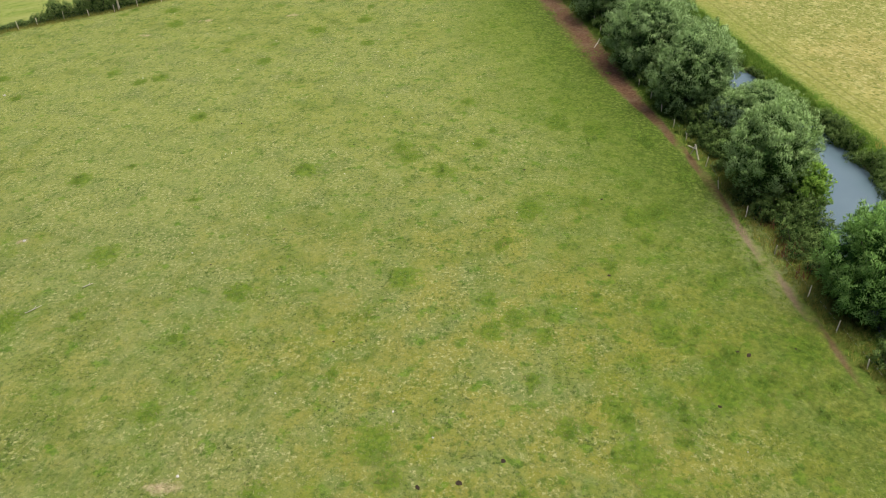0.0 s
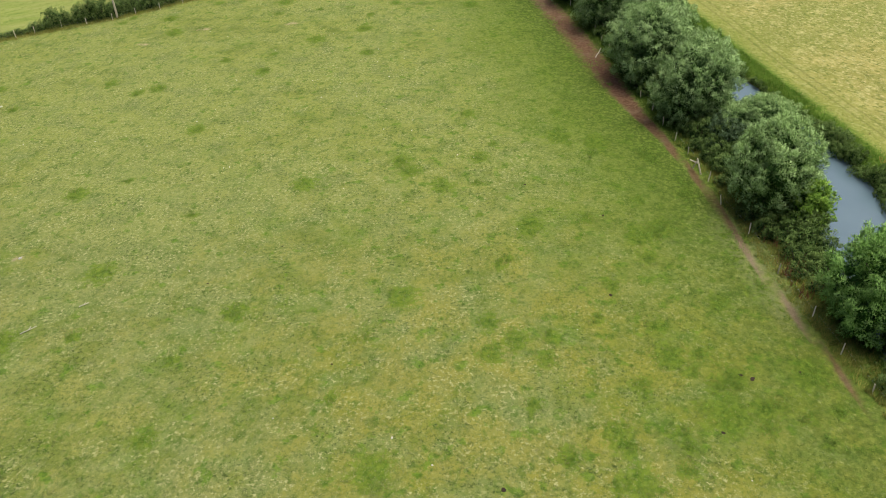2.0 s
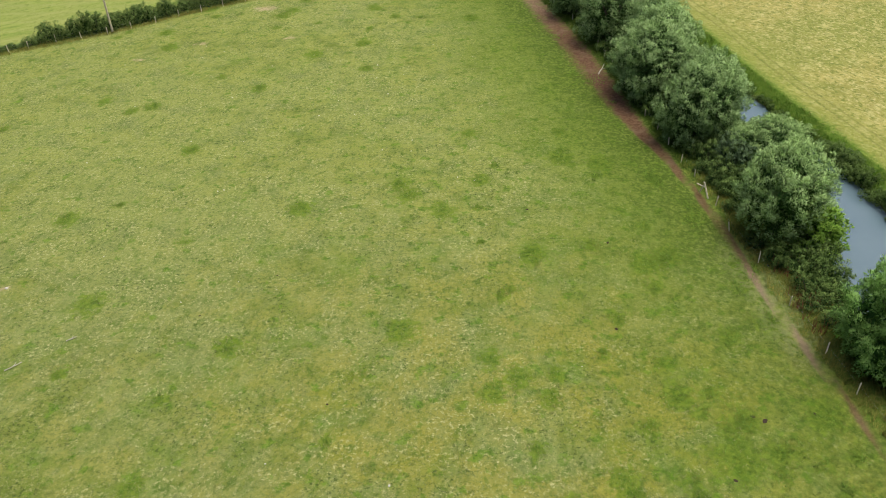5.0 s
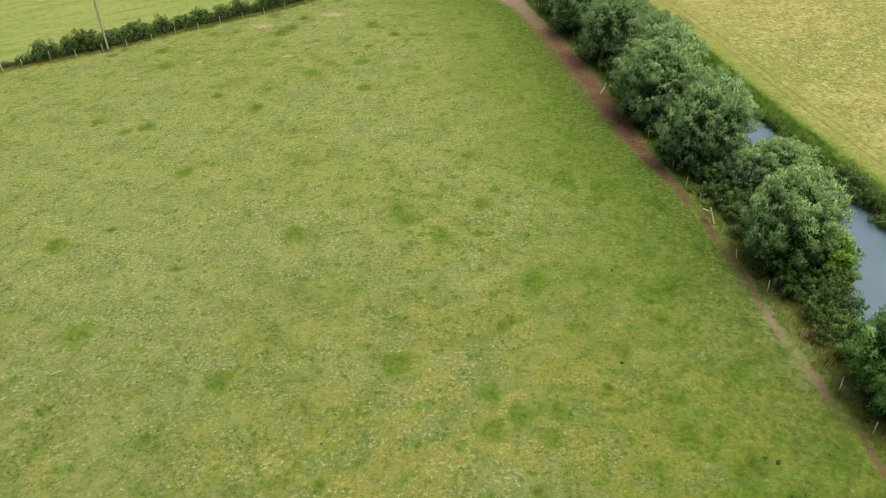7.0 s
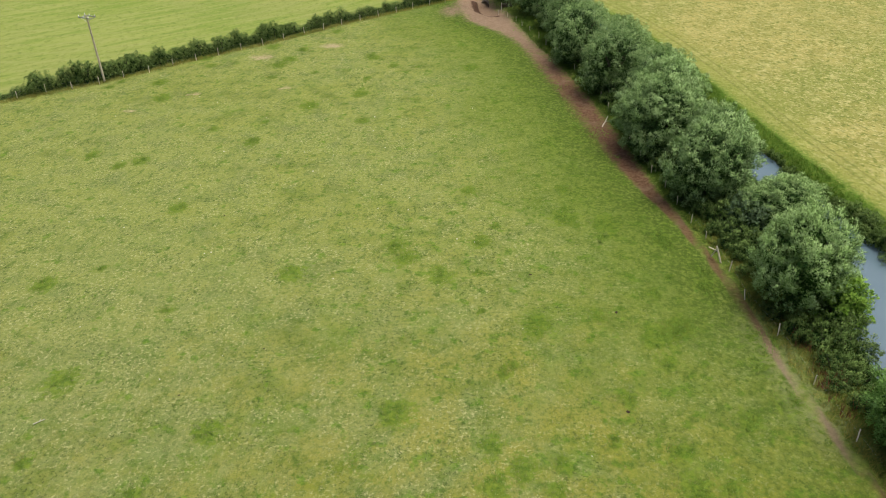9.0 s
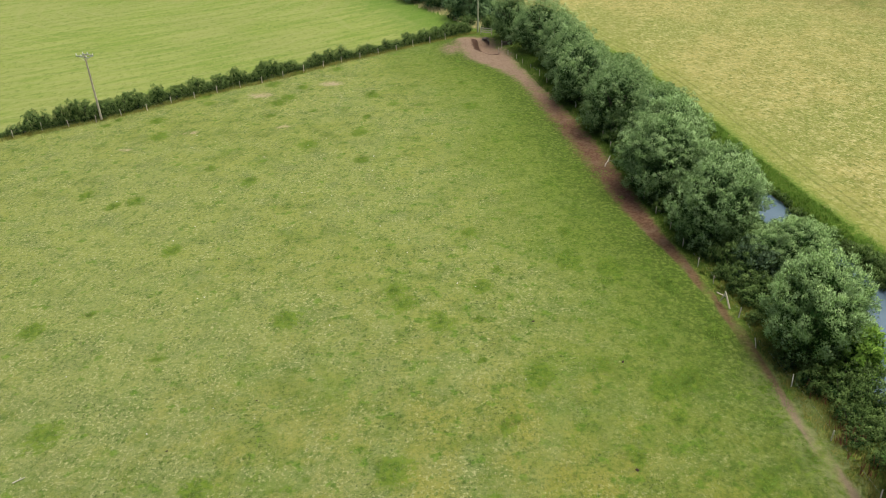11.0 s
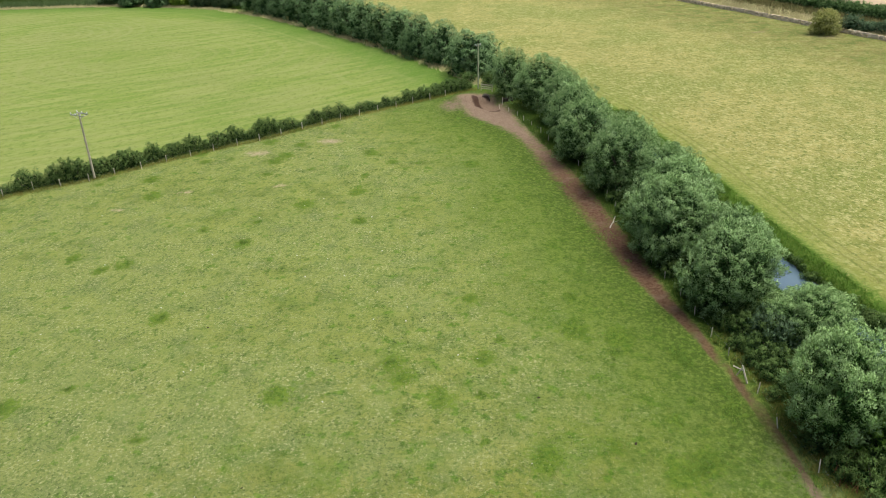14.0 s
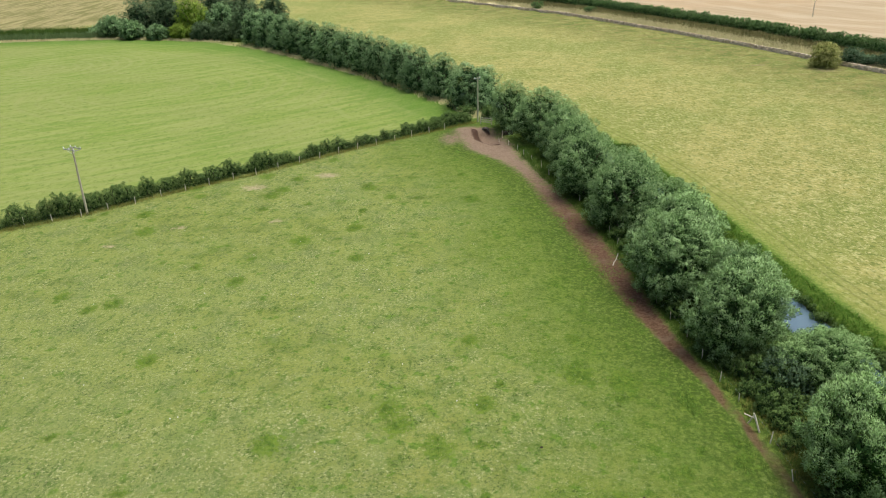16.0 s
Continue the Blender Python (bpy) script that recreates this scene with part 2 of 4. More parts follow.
    heath = n.field("heath")
    hay = n.mix(n.step(n.math("ADD", heath, n.math("MULTIPLY", wide, 0.25)), 0.35, 0.7), hay, n.mix(n.step(n.noise(0.30, 6, 0.74, stretch=(1, 0.14, 1), shift=83), 0.42, 0.58), (0.165, 0.160, 0.062), (0.290, 0.255, 0.125)))
    foot = n.math("ADD", wall, n.math("MULTIPLY", wide, 6.0))
    hay = n.mix(n.math("MULTIPLY", n.step(foot, -46.0, -9.0), n.math("ADD", n.math("MULTIPLY", n.step(n.noise(0.16, 5, 0.66, shift=34), 0.40, 0.60), 0.45), 0.35)), hay, n.mix(n.step(n.noise(0.25, 5, 0.66, shift=33), 0.40, 0.6), (0.088, 0.122, 0.028), (0.165, 0.152, 0.056)))
    # beyond the wall: dry verge, lane, stubble
    dry = n.mix(n.step(n.noise(1.2, 4, 0.7, shift=17), 0.4, 0.6), (0.432, 0.389, 0.194), (0.691, 0.605, 0.378))
    rows = n.noise(0.5, 3, 0.6, stretch=(0.08, 1.0, 1.0), turn=62)
    straw = n.mix(n.step(rows, 0.34, 0.66), (0.352, 0.276, 0.172), (0.402, 0.318, 0.212))
    tram = n.noise(0.16, 3, 0.6, stretch=(1.0, 0.10, 1.0), turn=-18, shift=29)
    straw = n.mix(n.math("MULTIPLY", n.step(tram, 0.55, 0.68), 0.5), straw, (0.450, 0.365, 0.255))
    swirl = n.add("ShaderNodeTexWave")
    swirl.wave_type, swirl.bands_direction = "BANDS", "DIAGONAL"
    for key, value in (("Scale", 0.022), ("Distortion", 16.0), ("Detail", 3.0), ("Detail Scale", 0.5)):
        swirl.inputs[key].default_value = value
    n.tree.links.new(n.pos, swirl.inputs["Vector"])
    straw = n.mix(n.math("MULTIPLY", n.step(swirl.outputs["Fac"], 0.60, 1.0), 0.30), straw, (0.520, 0.440, 0.320))
    straw = n.mix(n.math("MULTIPLY", n.step(n.noise(0.02, 4, 0.6, shift=61), 0.48, 0.62), 0.45), straw, (0.400, 0.290, 0.170))
    hay = n.mix(n.step(n.math("ADD", wall, n.math("MULTIPLY", wob, 0.3)), 0.1, 0.8), hay, dry)
    hay = n.mix(n.math("MULTIPLY", n.step(n.math("ADD", wall, n.math("MULTIPLY", wob, 1.2)), 4.6, 6.2), 0.8), hay, n.mix(n.step(n.noise(1.6, 5, 0.7, shift=91), 0.40, 0.60), (0.110, 0.125, 0.040), (0.290, 0.245, 0.110)))
    hay = n.mix(n.step(wall, 12.4, 13.4), hay, straw)
    col = n.mix(n.step(n.math("ADD", stream, n.math("MULTIPLY", wob, 0.3)), -0.4, 0.4), col, hay)
    # trodden earth
    clod = n.noise(3.5, 5, 0.7, shift=8)
    earth = n.mix(n.step(clod, 0.35, 0.68), (0.076, 0.042, 0.026), (0.142, 0.086, 0.058))
    earth = n.mix(n.math("MULTIPLY", n.step(n.noise(0.5, 4, 0.6, shift=6), 0.5, 0.7), 0.5), earth, (0.162, 0.117, 0.087))
    earth = n.mix(n.math("MULTIPLY", n.step(track, -1.6, -3.4), 0.65), earth, n.mix(clod, (0.111, 0.073, 0.052), (0.200, 0.143, 0.108)))
    place = n.add("ShaderNodeSeparateXYZ")
    n.tree.links.new(n.pos, place.inputs[0])
    dried = n.math("MAXIMUM", n.step(place.outputs["Y"], 112.0, 146.0), n.step(bare, 0.3, 0.6))
    worn_turf = n.mix(n.step(clod, 0.35, 0.65), (0.270, 0.215, 0.135), (0.420, 0.345, 0.235))
    earth = n.mix(dried, earth, n.mix(n.step(clod, 0.35, 0.65), (0.165, 0.116, 0.082), (0.245, 0.182, 0.134)))
    earth = n.mix(n.math("MULTIPLY", n.step(bare, 0.2, 0.5), n.step(place.outputs["Y"], 150.0, 140.0)), earth, worn_turf)
    # shade of the pit put into the earth colour, growing with depth
    pit_shade = n.math("MULTIPLY", n.step(place.outputs["Z"], -0.30, -0.80), n.step(place.outputs["Y"], 149.0, 151.0))
    earth = n.mix(n.math("MULTIPLY", pit_shade, 0.35), earth, (0.150, 0.100, 0.072))
    dusty = n.math("MULTIPLY", n.step(place.outputs["Y"], 40.0, 47.0), n.step(place.outputs["Y"], 60.0, 53.0))
    earth = n.mix(n.math("MULTIPLY", dusty, 0.5), earth, n.mix(clod, (0.200, 0.160, 0.120), (0.320, 0.262, 0.205)))
    # dark crescent of earth along the near rim of the pit
    close_by = n.math("ADD", n.field("dark_rim"), n.math("MULTIPLY", wob, 0.30))
    earth = n.mix(n.step(close_by, 0.75, 0.25), earth, n.mix(clod, (0.045, 0.026, 0.018), (0.090, 0.055, 0.040)))
    crumb = n.math("MULTIPLY", n.math("SUBTRACT", n.noise(2.6, 5, 0.75, shift=2), 0.5), 2.4)
    z = n.add("ShaderNodeSeparateXYZ")
    n.tree.links.new(n.pos, z.inputs[0])
    far = n.step(z.outputs["Y"], 78.0, 100.0)
    ragged = n.math("ADD", n.math("MULTIPLY", wob, 1.0), crumb)
    ragged = n.math("MULTIPLY", ragged, n.math("ADD", n.math("MULTIPLY", far, 1.55), 0.12))
    worn = n.math("ADD", n.math("MULTIPLY", n.step(z.outputs["Y"], 55.0, 92.0), 0.16), 0.84)
    mud = n.math("MAXIMUM", n.math("MULTIPLY", n.step(n.math("DIVIDE", n.math("ADD", track, ragged), n.math("ADD", n.math("MULTIPLY", far, 1.5), 0.35)), 0.72, -0.52), worn), n.math("MULTIPLY", n.step(n.math("ADD", n.math("ADD", bare, n.math("MULTIPLY", wob, 0.55)), n.math("MULTIPLY", crumb, 0.5)), 0.35, 1.0), 0.85))
    trodden = n.math("MULTIPLY", n.step(track, 2.4, 0.4), n.math("MULTIPLY", n.step(z.outputs["Y"], 42.0, 47.0), n.step(z.outputs["Y"], 63.0, 55.0)))
    trodden = n.math("MULTIPLY", trodden, n.step(n.math("ADD", n.noise(1.1, 5, 0.7, shift=66), n.math("MULTIPLY", wide, 0.1)), 0.40, 0.58))
    col = n.mix(n.math("MULTIPLY", trodden, 0.45), col, (0.205, 0.212, 0.110))
    col = n.mix(mud, col, earth)
    # bed and cut faces of the bank
    cut = n.step(n.math("ADD", z.outputs["Z"], n.math("MULTIPLY", wob, 0.25)), -0.45, -0.95)
    col = n.mix(n.math("MULTIPLY", cut, n.step(n.math("ABSOLUTE", stream), 5.0, 3.0)), col, n.mix(clod, (0.045, 0.038, 0.024), (0.10, 0.085, 0.05)))
    n.bump(n.math("ADD", n.noise(3.2, 5, 0.75, shift=19), n.math("MULTIPLY", n.noise(12.0, 3, 0.7), 0.3)), 0.11, 0.8)
    return n.done(col, 0.95, 0.04)


def make_blades(name, low, high, seed_shift=0.0, sward=False):
    n = Nodes(name)
    r = n.math("ADD", n.math("MULTIPLY", n.island(), 0.35), n.math("MULTIPLY", n.field("tussock"), 0.65))
    c = n.mix(r, low, high)
    if sward:
        c = n.mix(0.42, c, pasture_colour(n))
    c = n.mix(n.math("MULTIPLY", n.noise(0.6, 3, 0.6, shift=seed_shift), 0.5), c, low)
    return with_translucence(n, c, 0.25, 0.8, 0.08)


def with_translucence(n, c, share, rough, spec=0.25):
    n.done(c, rough, spec)
    t = n.add("ShaderNodeBsdfTranslucent")
    n.put(t.inputs["Color"], c)
    m = n.add("ShaderNodeMixShader")
    m.inputs[0].default_value = share
    n.tree.links.new(n.bsdf.outputs[0], m.inputs[1])
    n.tree.links.new(t.outputs[0], m.inputs[2])
    n.tree.links.new(m.outputs[0], n.tree.nodes["Material Output"].inputs["Surface"])
    return n.mat


def make_leaves(name, dark, light, tip, share=0.22):
    """Light is put into the leaves: shoot ends paler, clump insides darker; clumps vary at random."""
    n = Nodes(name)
    r, tip_light, tone = n.island(), n.field("tip_light"), n.field("tone")
    leaf_light = n.math("ADD", n.math("MULTIPLY", r, 0.08), n.math("ADD", n.math("MULTIPLY", tip_light, 0.66), n.math("MULTIPLY", tone, 0.26)))
    c = n.mix(n.step(leaf_light, 0.12, 0.86), dark, light)
    c = n.mix(n.math("MULTIPLY", n.step(leaf_light, 0.52, 1.0), 0.80), c, tip)
    c = n.mix(n.math("MULTIPLY", n.math("MULTIPLY", n.step(r, 0.70, 1.0), tip_light), 0.18), c, tip)
    c = n.mix(n.math("MULTIPLY", n.object_random(), 0.22), c, dark)
    return with_translucence(n, c, share, 0.6, 0.12)


def make_wood(name, low, high, grain=6.0):
    n = Nodes(name)
    g = n.noise(grain, 5, 0.7, stretch=(6, 6, 0.6))
    c = n.mix(n.step(g, 0.3, 0.7), low, high)
    c = n.mix(n.math("MULTIPLY", n.step(n.noise(1.3, 4, 0.6, shift=4), 0.5, 0.7), 0.5), c, (0.30, 0.30, 0.26))
    c = n.mix(n.math("MULTIPLY", n.object_random(), 0.3), c, low)
    n.bump(g, 0.01, 0.6)
    return n.done(c, 0.85, 0.2)


def make_stone():
    n = Nodes("field_stone")
    c = n.mix(n.island(), (0.425, 0.348, 0.271), (0.900, 0.768, 0.625))
    c = n.mix(n.math("MULTIPLY", n.step(n.noise(1.8, 4, 0.65), 0.48, 0.66), 0.7), c, (0.375, 0.348, 0.248))
    n.bump(n.noise(7.0, 4, 0.7), 0.04, 0.7)
    return n.done(c, 0.9, 0.2)


def make_water():
    n = Nodes("stream_water")
    # murky base with the reflected sky's blue-grey put into the colour
    murk_sky = n.mix(n.noise(0.25, 3, 0.5), (0.082, 0.134, 0.176), (0.112, 0.168, 0.212))
    n.bump(n.noise(1.4, 3, 0.55, stretch=(1, 0.5, 1)), 0.012, 0.5)
    return n.done(murk_sky, 0.05, 0.75)


def make_plain(name, low, high, rough, spec, metal=0.0, scale=8.0):
    n = Nodes(name)
    c = n.mix(n.noise(scale, 4, 0.65), low, high)
    n.bump(n.noise(scale * 3, 3, 0.6), 0.004, 0.5)
    return n.done(c, rough, spec, metal)


M_GROUND = make_ground()
M_SWARD = make_blades("sward_blades", (0.040, 0.076, 0.014), (0.420, 0.420, 0.205), 0.0, True)
M_TRACK_SWARD = make_blades("track_sward_blades", (0.040, 0.082, 0.011), (0.215, 0.262, 0.058), 13.0)
M_TUFT = make_blades("tuft_blades", (0.080, 0.158, 0.024), (0.160, 0.262, 0.048), 3.0)
M_LUSH = make_blades("lush_blades", (0.055, 0.124, 0.014), (0.135, 0.235, 0.034), 3.0)
M_DRY = make_blades("dry_blades", (0.400, 0.385, 0.180), (0.680, 0.610, 0.360), 5.0)
M_RANK = make_blades("rank_blades", (0.085, 0.112, 0.020), (0.275, 0.250, 0.066), 9.0)
M_TAN = make_blades("tan_blades", (0.085, 0.105, 0.032), (0.320, 0.265, 0.120), 10.0)
M_HAY = make_blades("hay_blades", (0.187, 0.200, 0.053), (0.391, 0.359, 0.172), 7.0)
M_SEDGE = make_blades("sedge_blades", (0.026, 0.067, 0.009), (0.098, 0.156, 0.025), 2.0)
M_REED = make_blades("reed_blades", (0.064, 0.120, 0.037), (0.192, 0.256, 0.104), 4.0)
M_DOCK = make_blades("dock_seed_heads", (0.085, 0.038, 0.020), (0.200, 0.100, 0.050), 6.0)
M_GOLD = make_blades("golden_grass", (0.300, 0.220, 0.060), (0.480, 0.340, 0.110), 8.0)
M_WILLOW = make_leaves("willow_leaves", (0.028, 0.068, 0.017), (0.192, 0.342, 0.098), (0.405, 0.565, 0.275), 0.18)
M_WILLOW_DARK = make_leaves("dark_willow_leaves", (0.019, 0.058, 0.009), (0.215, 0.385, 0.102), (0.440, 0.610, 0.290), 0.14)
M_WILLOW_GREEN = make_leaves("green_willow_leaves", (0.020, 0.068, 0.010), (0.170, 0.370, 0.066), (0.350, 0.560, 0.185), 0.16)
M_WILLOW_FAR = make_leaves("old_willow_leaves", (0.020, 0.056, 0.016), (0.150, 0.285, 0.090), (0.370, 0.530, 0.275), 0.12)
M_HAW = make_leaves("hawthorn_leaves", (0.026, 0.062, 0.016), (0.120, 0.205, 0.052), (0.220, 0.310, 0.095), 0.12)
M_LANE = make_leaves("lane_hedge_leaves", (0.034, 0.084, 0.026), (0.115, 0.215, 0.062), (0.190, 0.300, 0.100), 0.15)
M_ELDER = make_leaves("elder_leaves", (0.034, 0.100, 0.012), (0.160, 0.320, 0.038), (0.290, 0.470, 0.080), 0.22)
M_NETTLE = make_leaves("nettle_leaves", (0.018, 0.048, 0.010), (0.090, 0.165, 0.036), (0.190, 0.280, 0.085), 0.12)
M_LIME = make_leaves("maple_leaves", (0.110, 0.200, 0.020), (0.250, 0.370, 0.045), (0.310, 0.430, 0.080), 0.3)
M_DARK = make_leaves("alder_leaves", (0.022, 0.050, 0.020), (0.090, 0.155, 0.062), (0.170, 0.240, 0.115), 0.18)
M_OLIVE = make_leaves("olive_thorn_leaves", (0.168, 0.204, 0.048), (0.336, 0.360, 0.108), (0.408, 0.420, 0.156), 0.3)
# bluish sallow; its dark tones also serve as painted shade
M_SALLOW_SHADE = make_leaves("sallow_and_shade_leaves", (0.016, 0.044, 0.018), (0.085, 0.150, 0.070), (0.170, 0.260, 0.140), 0.12)
M_BARK = make_wood("willow_bark", (0.050, 0.042, 0.032), (0.135, 0.115, 0.090))
M_POST = make_wood("weathered_post", (0.500, 0.450, 0.370), (0.780, 0.710, 0.600))
M_POLE = make_wood("tarred_pole", (0.414, 0.366, 0.283), (0.718, 0.648, 0.517))
M_POLE_GREEN = make_wood("treated_pole", (0.375, 0.400, 0.263), (0.600, 0.613, 0.438))
M_DARKWOOD = make_wood("dark_timber", (0.030, 0.024, 0.020), (0.085, 0.068, 0.055))
M_STONE = make_stone()
M_WATER = make_water()
M_STEEL = make_plain("galvanised_steel", (0.33, 0.34, 0.35), (0.50, 0.51, 0.52), 0.45, 0.5, 0.7)
M_PORCELAIN = make_plain("glazed_porcelain", (0.70, 0.71, 0.72), (0.82, 0.82, 0.82), 0.2, 0.6)
M_DUNG = make_plain("dry_dung", (0.022, 0.017, 0.012), (0.055, 0.043, 0.030), 0.9, 0.1)
M_PALE = make_plain("bleached_wood", (0.315, 0.300, 0.262), (0.495, 0.473, 0.427), 0.85, 0.2)
M_CHALK = make_plain("pale_stone", (0.360, 0.353, 0.324), (0.518, 0.511, 0.482), 0.85, 0.2)


# ---- plan of the place ----
STREAM = np.array([(31.0, -40, 3.2), (33.0, 10, 3.2), (34.6, 34, 3.4), (36.2, 46, 3.7), (37.3, 55, 3.8), (38.8, 62, 3.3), (39.4, 70, 2.5), (38.3, 80, 2.1), (36.4, 91, 2.0), (34.8, 102, 1.9),
                   (32.8, 118, 1.9), (30.2, 134, 1.9), (26.5, 149, 1.9), (20.0, 166, 2.0), (13.0, 182, 2.0), (2.5, 200, 2.0), (-12, 222, 2.0), (-30, 245, 2.0), (-52, 272, 2.0), (-78, 294, 2.0),
                   (-112, 305, 2.0), (-160, 305, 2.0), (-240, 292, 2.0), (-420, 250, 2.0)])
HEDGE = np.array([(-320.0, -83.0), (-90, 94.5), (-66, 112.6), (-53.5, 120.6), (-44.7, 128.4), (-31.8, 137.9), (-19.5, 148.6), (-9.8, 156.2), (-0.4, 163.6), (5.5, 168.5), (14, 176)])
TRACK = np.array([(30.2, 10.0, 0.29), (28.6, 30, 0.27), (27.75, 37.2, 0.29), (27.5, 39.7, 0.28), (27.1, 42.5, 0.36), (26.7, 45.5, 0.36), (26.2, 48.8, 0.36), (25.85, 52.5, 0.36), (25.55, 56.5, 0.36), (25.3, 61.0, 0.46), (25.1, 64.8, 0.45), (24.6, 68.3, 0.40), (23.9, 72.2, 0.46), (23.2, 76.6, 0.62),
                  (22.0, 81.7, 0.8), (21.1, 87.2, 1.15), (20.3, 93.7, 1.3), (19.4, 101.0, 1.4), (18.3, 109.0, 1.5), (17.0, 117.0, 1.5), (15.8, 123.5, 1.4), (14.6, 129.5, 1.1), (13.0, 136.5, 1.2), (11.2, 142.5, 1.9), (7.9, 150.5, 3.9), (5.8, 160, 3.9)])
RIM = np.array([(5.3, 161.0, 0.1), (5.6, 158.0, 0.3), (6.2, 155.3, 0.5), (7.1, 153.4, 0.6), (8.4, 152.2, 0.4), (9.2, 152.0, 0.1)])
WALL = np.array([(-152.0, 558.6), (-24, 422.6), (1, 392.6), (47, 333.6), (77, 277.8), (96.4, 234.4), (108.2, 206), (119, 177), (132, 139), (158, 59), (218, -121)])


def along(points, line, signed=True):
    """Distance of points from a polyline, minus its half width where it has one; signed: positive on its right side."""
    p = np.asarray(points, float)
    best = np.full(len(p), 1e9)
    out = np.zeros(len(p))
    for a, b in zip(line[:-1], line[1:]):
        ab = b[:2] - a[:2]
        s = np.clip(((p - a[:2]) @ ab) / (ab @ ab), 0, 1)
        off = p - (a[:2] + s[:, None] * ab)
        d = np.hypot(off[:, 0], off[:, 1])
        width = a[2] + s * (b[2] - a[2]) if len(a) > 2 else 0.0
        side = np.sign(ab[1] * off[:, 0] - ab[0] * off[:, 1]) if signed else 1.0
        near = d < best
        best = np.where(near, d, best)
        out = np.where(near, side * d if signed and len(a) < 3 else (d - width if not signed else side * np.maximum(d - width, -0.0) + (side * 1e-3)), out)
    return out


def inside_stream(points):
    return along(points, STREAM, False)


def smooth(v, low, high):
    u = np.clip((v - low) / (high - low), 0, 1)
    return u * u * (3 - 2 * u)


def waves(p, size, seed):
    """A soft sum of sines, for broad unevenness."""
    r = np.random.default_rng(seed)
    total = np.zeros(len(p))
    for _ in range(7):
        k = r.normal(size=2) / size
        total += np.sin(p @ k + r.uniform(0, 6.28))
    return total / 7


def ground_height(points):
    p = np.asarray(points, float).reshape(-1, 2)
    z = 0.16 * waves(p, 9.0, 1) + 0.06 * waves(p, 2.4, 2)
    z = z + 0.035 * waves(p, 0.8, 3) * (np.abs(p[:, 0]) < 90)
    d = inside_stream(p)
    z = z * smooth(d, 0.5, 4) - 1.35 * (1 - smooth(d, -0.1, 1.5)) - 0.9 * (1 - smooth(d, -2.0, -0.2))
    # worn hollow and heap at the cattle drink
    z = z + 0.95 * np.exp(-(((p[:, 0] - 3.6) / 2.6) ** 2 + ((p[:, 1] - 159.6) / 3.2) ** 2))
    z = z + 0.35 * np.exp(-(((p[:, 0] - 6.4) / 2.2) ** 2 + ((p[:, 1] - 153.0) / 1.5) ** 2))
    z = z - 1.05 * smooth(np.hypot((p[:, 0] - 8.6) / 3.0, (p[:, 1] - 157.2) / 5.0) + 0.14 * waves(p, 1.3, 8), 1.12, 0.80) * smooth(p[:, 0] - 0.35 * (p[:, 1] - 157), 12.5, 8.0)
    z = z - 0.12 * smooth(along(p, TRACK, False), 0.3, -0.5)
    w = -along(p, WALL)
    return z + 2.4 * smooth(w, 1.0, 9) + 0.012 * np.clip(w - 9, 0, 400)


def gz(x, y):
    return float(ground_height([(x, y)])[0])


# ---- building helpers ----
def mesh_of(name, verts, faces, material, smooth_shade=False):
    me = bpy.data.meshes.new(name)
    verts = np.asarray(verts, np.float32)
    faces = np.asarray(faces, np.int32)
    k = faces.shape[1]
    me.vertices.add(len(verts))
    me.vertices.foreach_set("co", verts.ravel())
    me.loops.add(faces.size)
    me.loops.foreach_set("vertex_index", faces.ravel())
    me.polygons.add(len(faces))
    me.polygons.foreach_set("loop_start", np.arange(0, faces.size, k, dtype=np.int32))
    me.polygons.foreach_set("use_smooth", np.full(len(faces), smooth_shade))
    me.update(calc_edges=True)
    me.materials.append(material)
    return me


def part(name, bm, material, parent, label=""):
    """Links a bmesh, or a ready mesh, as one mesh object under a thing or a part."""
    if isinstance(bm, bmesh.types.BMesh):
        me = bpy.data.meshes.new(name)
        bm.to_mesh(me)
        bm.free()
        me.materials.append(material)
    else:
        me = bm
    ob = new(name, me)
    ob.parent = parent
    return tagged(ob, label)


def bar(a, b, ra, rb, sides=8, wobble=0.0, seed=0):
    """A tapered, slightly uneven rod from a to b."""
    bm = bmesh.new()
    add_bar(bm, a, b, ra, rb, sides, wobble, seed)
    return bm


def add_bar(bm, a, b, ra, rb, sides=8, wobble=0.0, seed=0, rings=4):
    a, b = Vector(a), Vector(b)
    turn = (b - a).to_track_quat("Z", "Y").to_matrix()
    r = random.Random(seed)
    loops = []
    for i in range(rings + 1):
        f = i / rings
        mid = a.lerp(b, f) + Vector((r.uniform(-1, 1), r.uniform(-1, 1), 0)) * wobble * (0 < i < rings)
        rad = ra + (rb - ra) * f
        loops.append([bm.verts.new(mid + turn @ Vector((math.cos(6.2832 * j / sides), math.sin(6.2832 * j / sides), 0)) * rad * (1 + r.uniform(-0.06, 0.06))) for j in range(sides)])
    for lo, hi in zip(loops[:-1], loops[1:]):
        for j in range(sides):
            bm.faces.new((lo[j], lo[(j + 1) % sides], hi[(j + 1) % sides], hi[j]))
    bm.faces.new(loops[0][::-1])
    bm.faces.new(loops[-1])


def box(size, bevel=0.01, m=None):
    bm = bmesh.new()
    bmesh.ops.create_cube(bm, size=1.0)
    bmesh.ops.scale(bm, vec=size, verts=bm.verts)
    bmesh.ops.bevel(bm, geom=bm.edges[:], offset=bevel, segments=1, affect="EDGES")
    if m is not None:
        bmesh.ops.transform(bm, matrix=m, verts=bm.verts)
    return bm


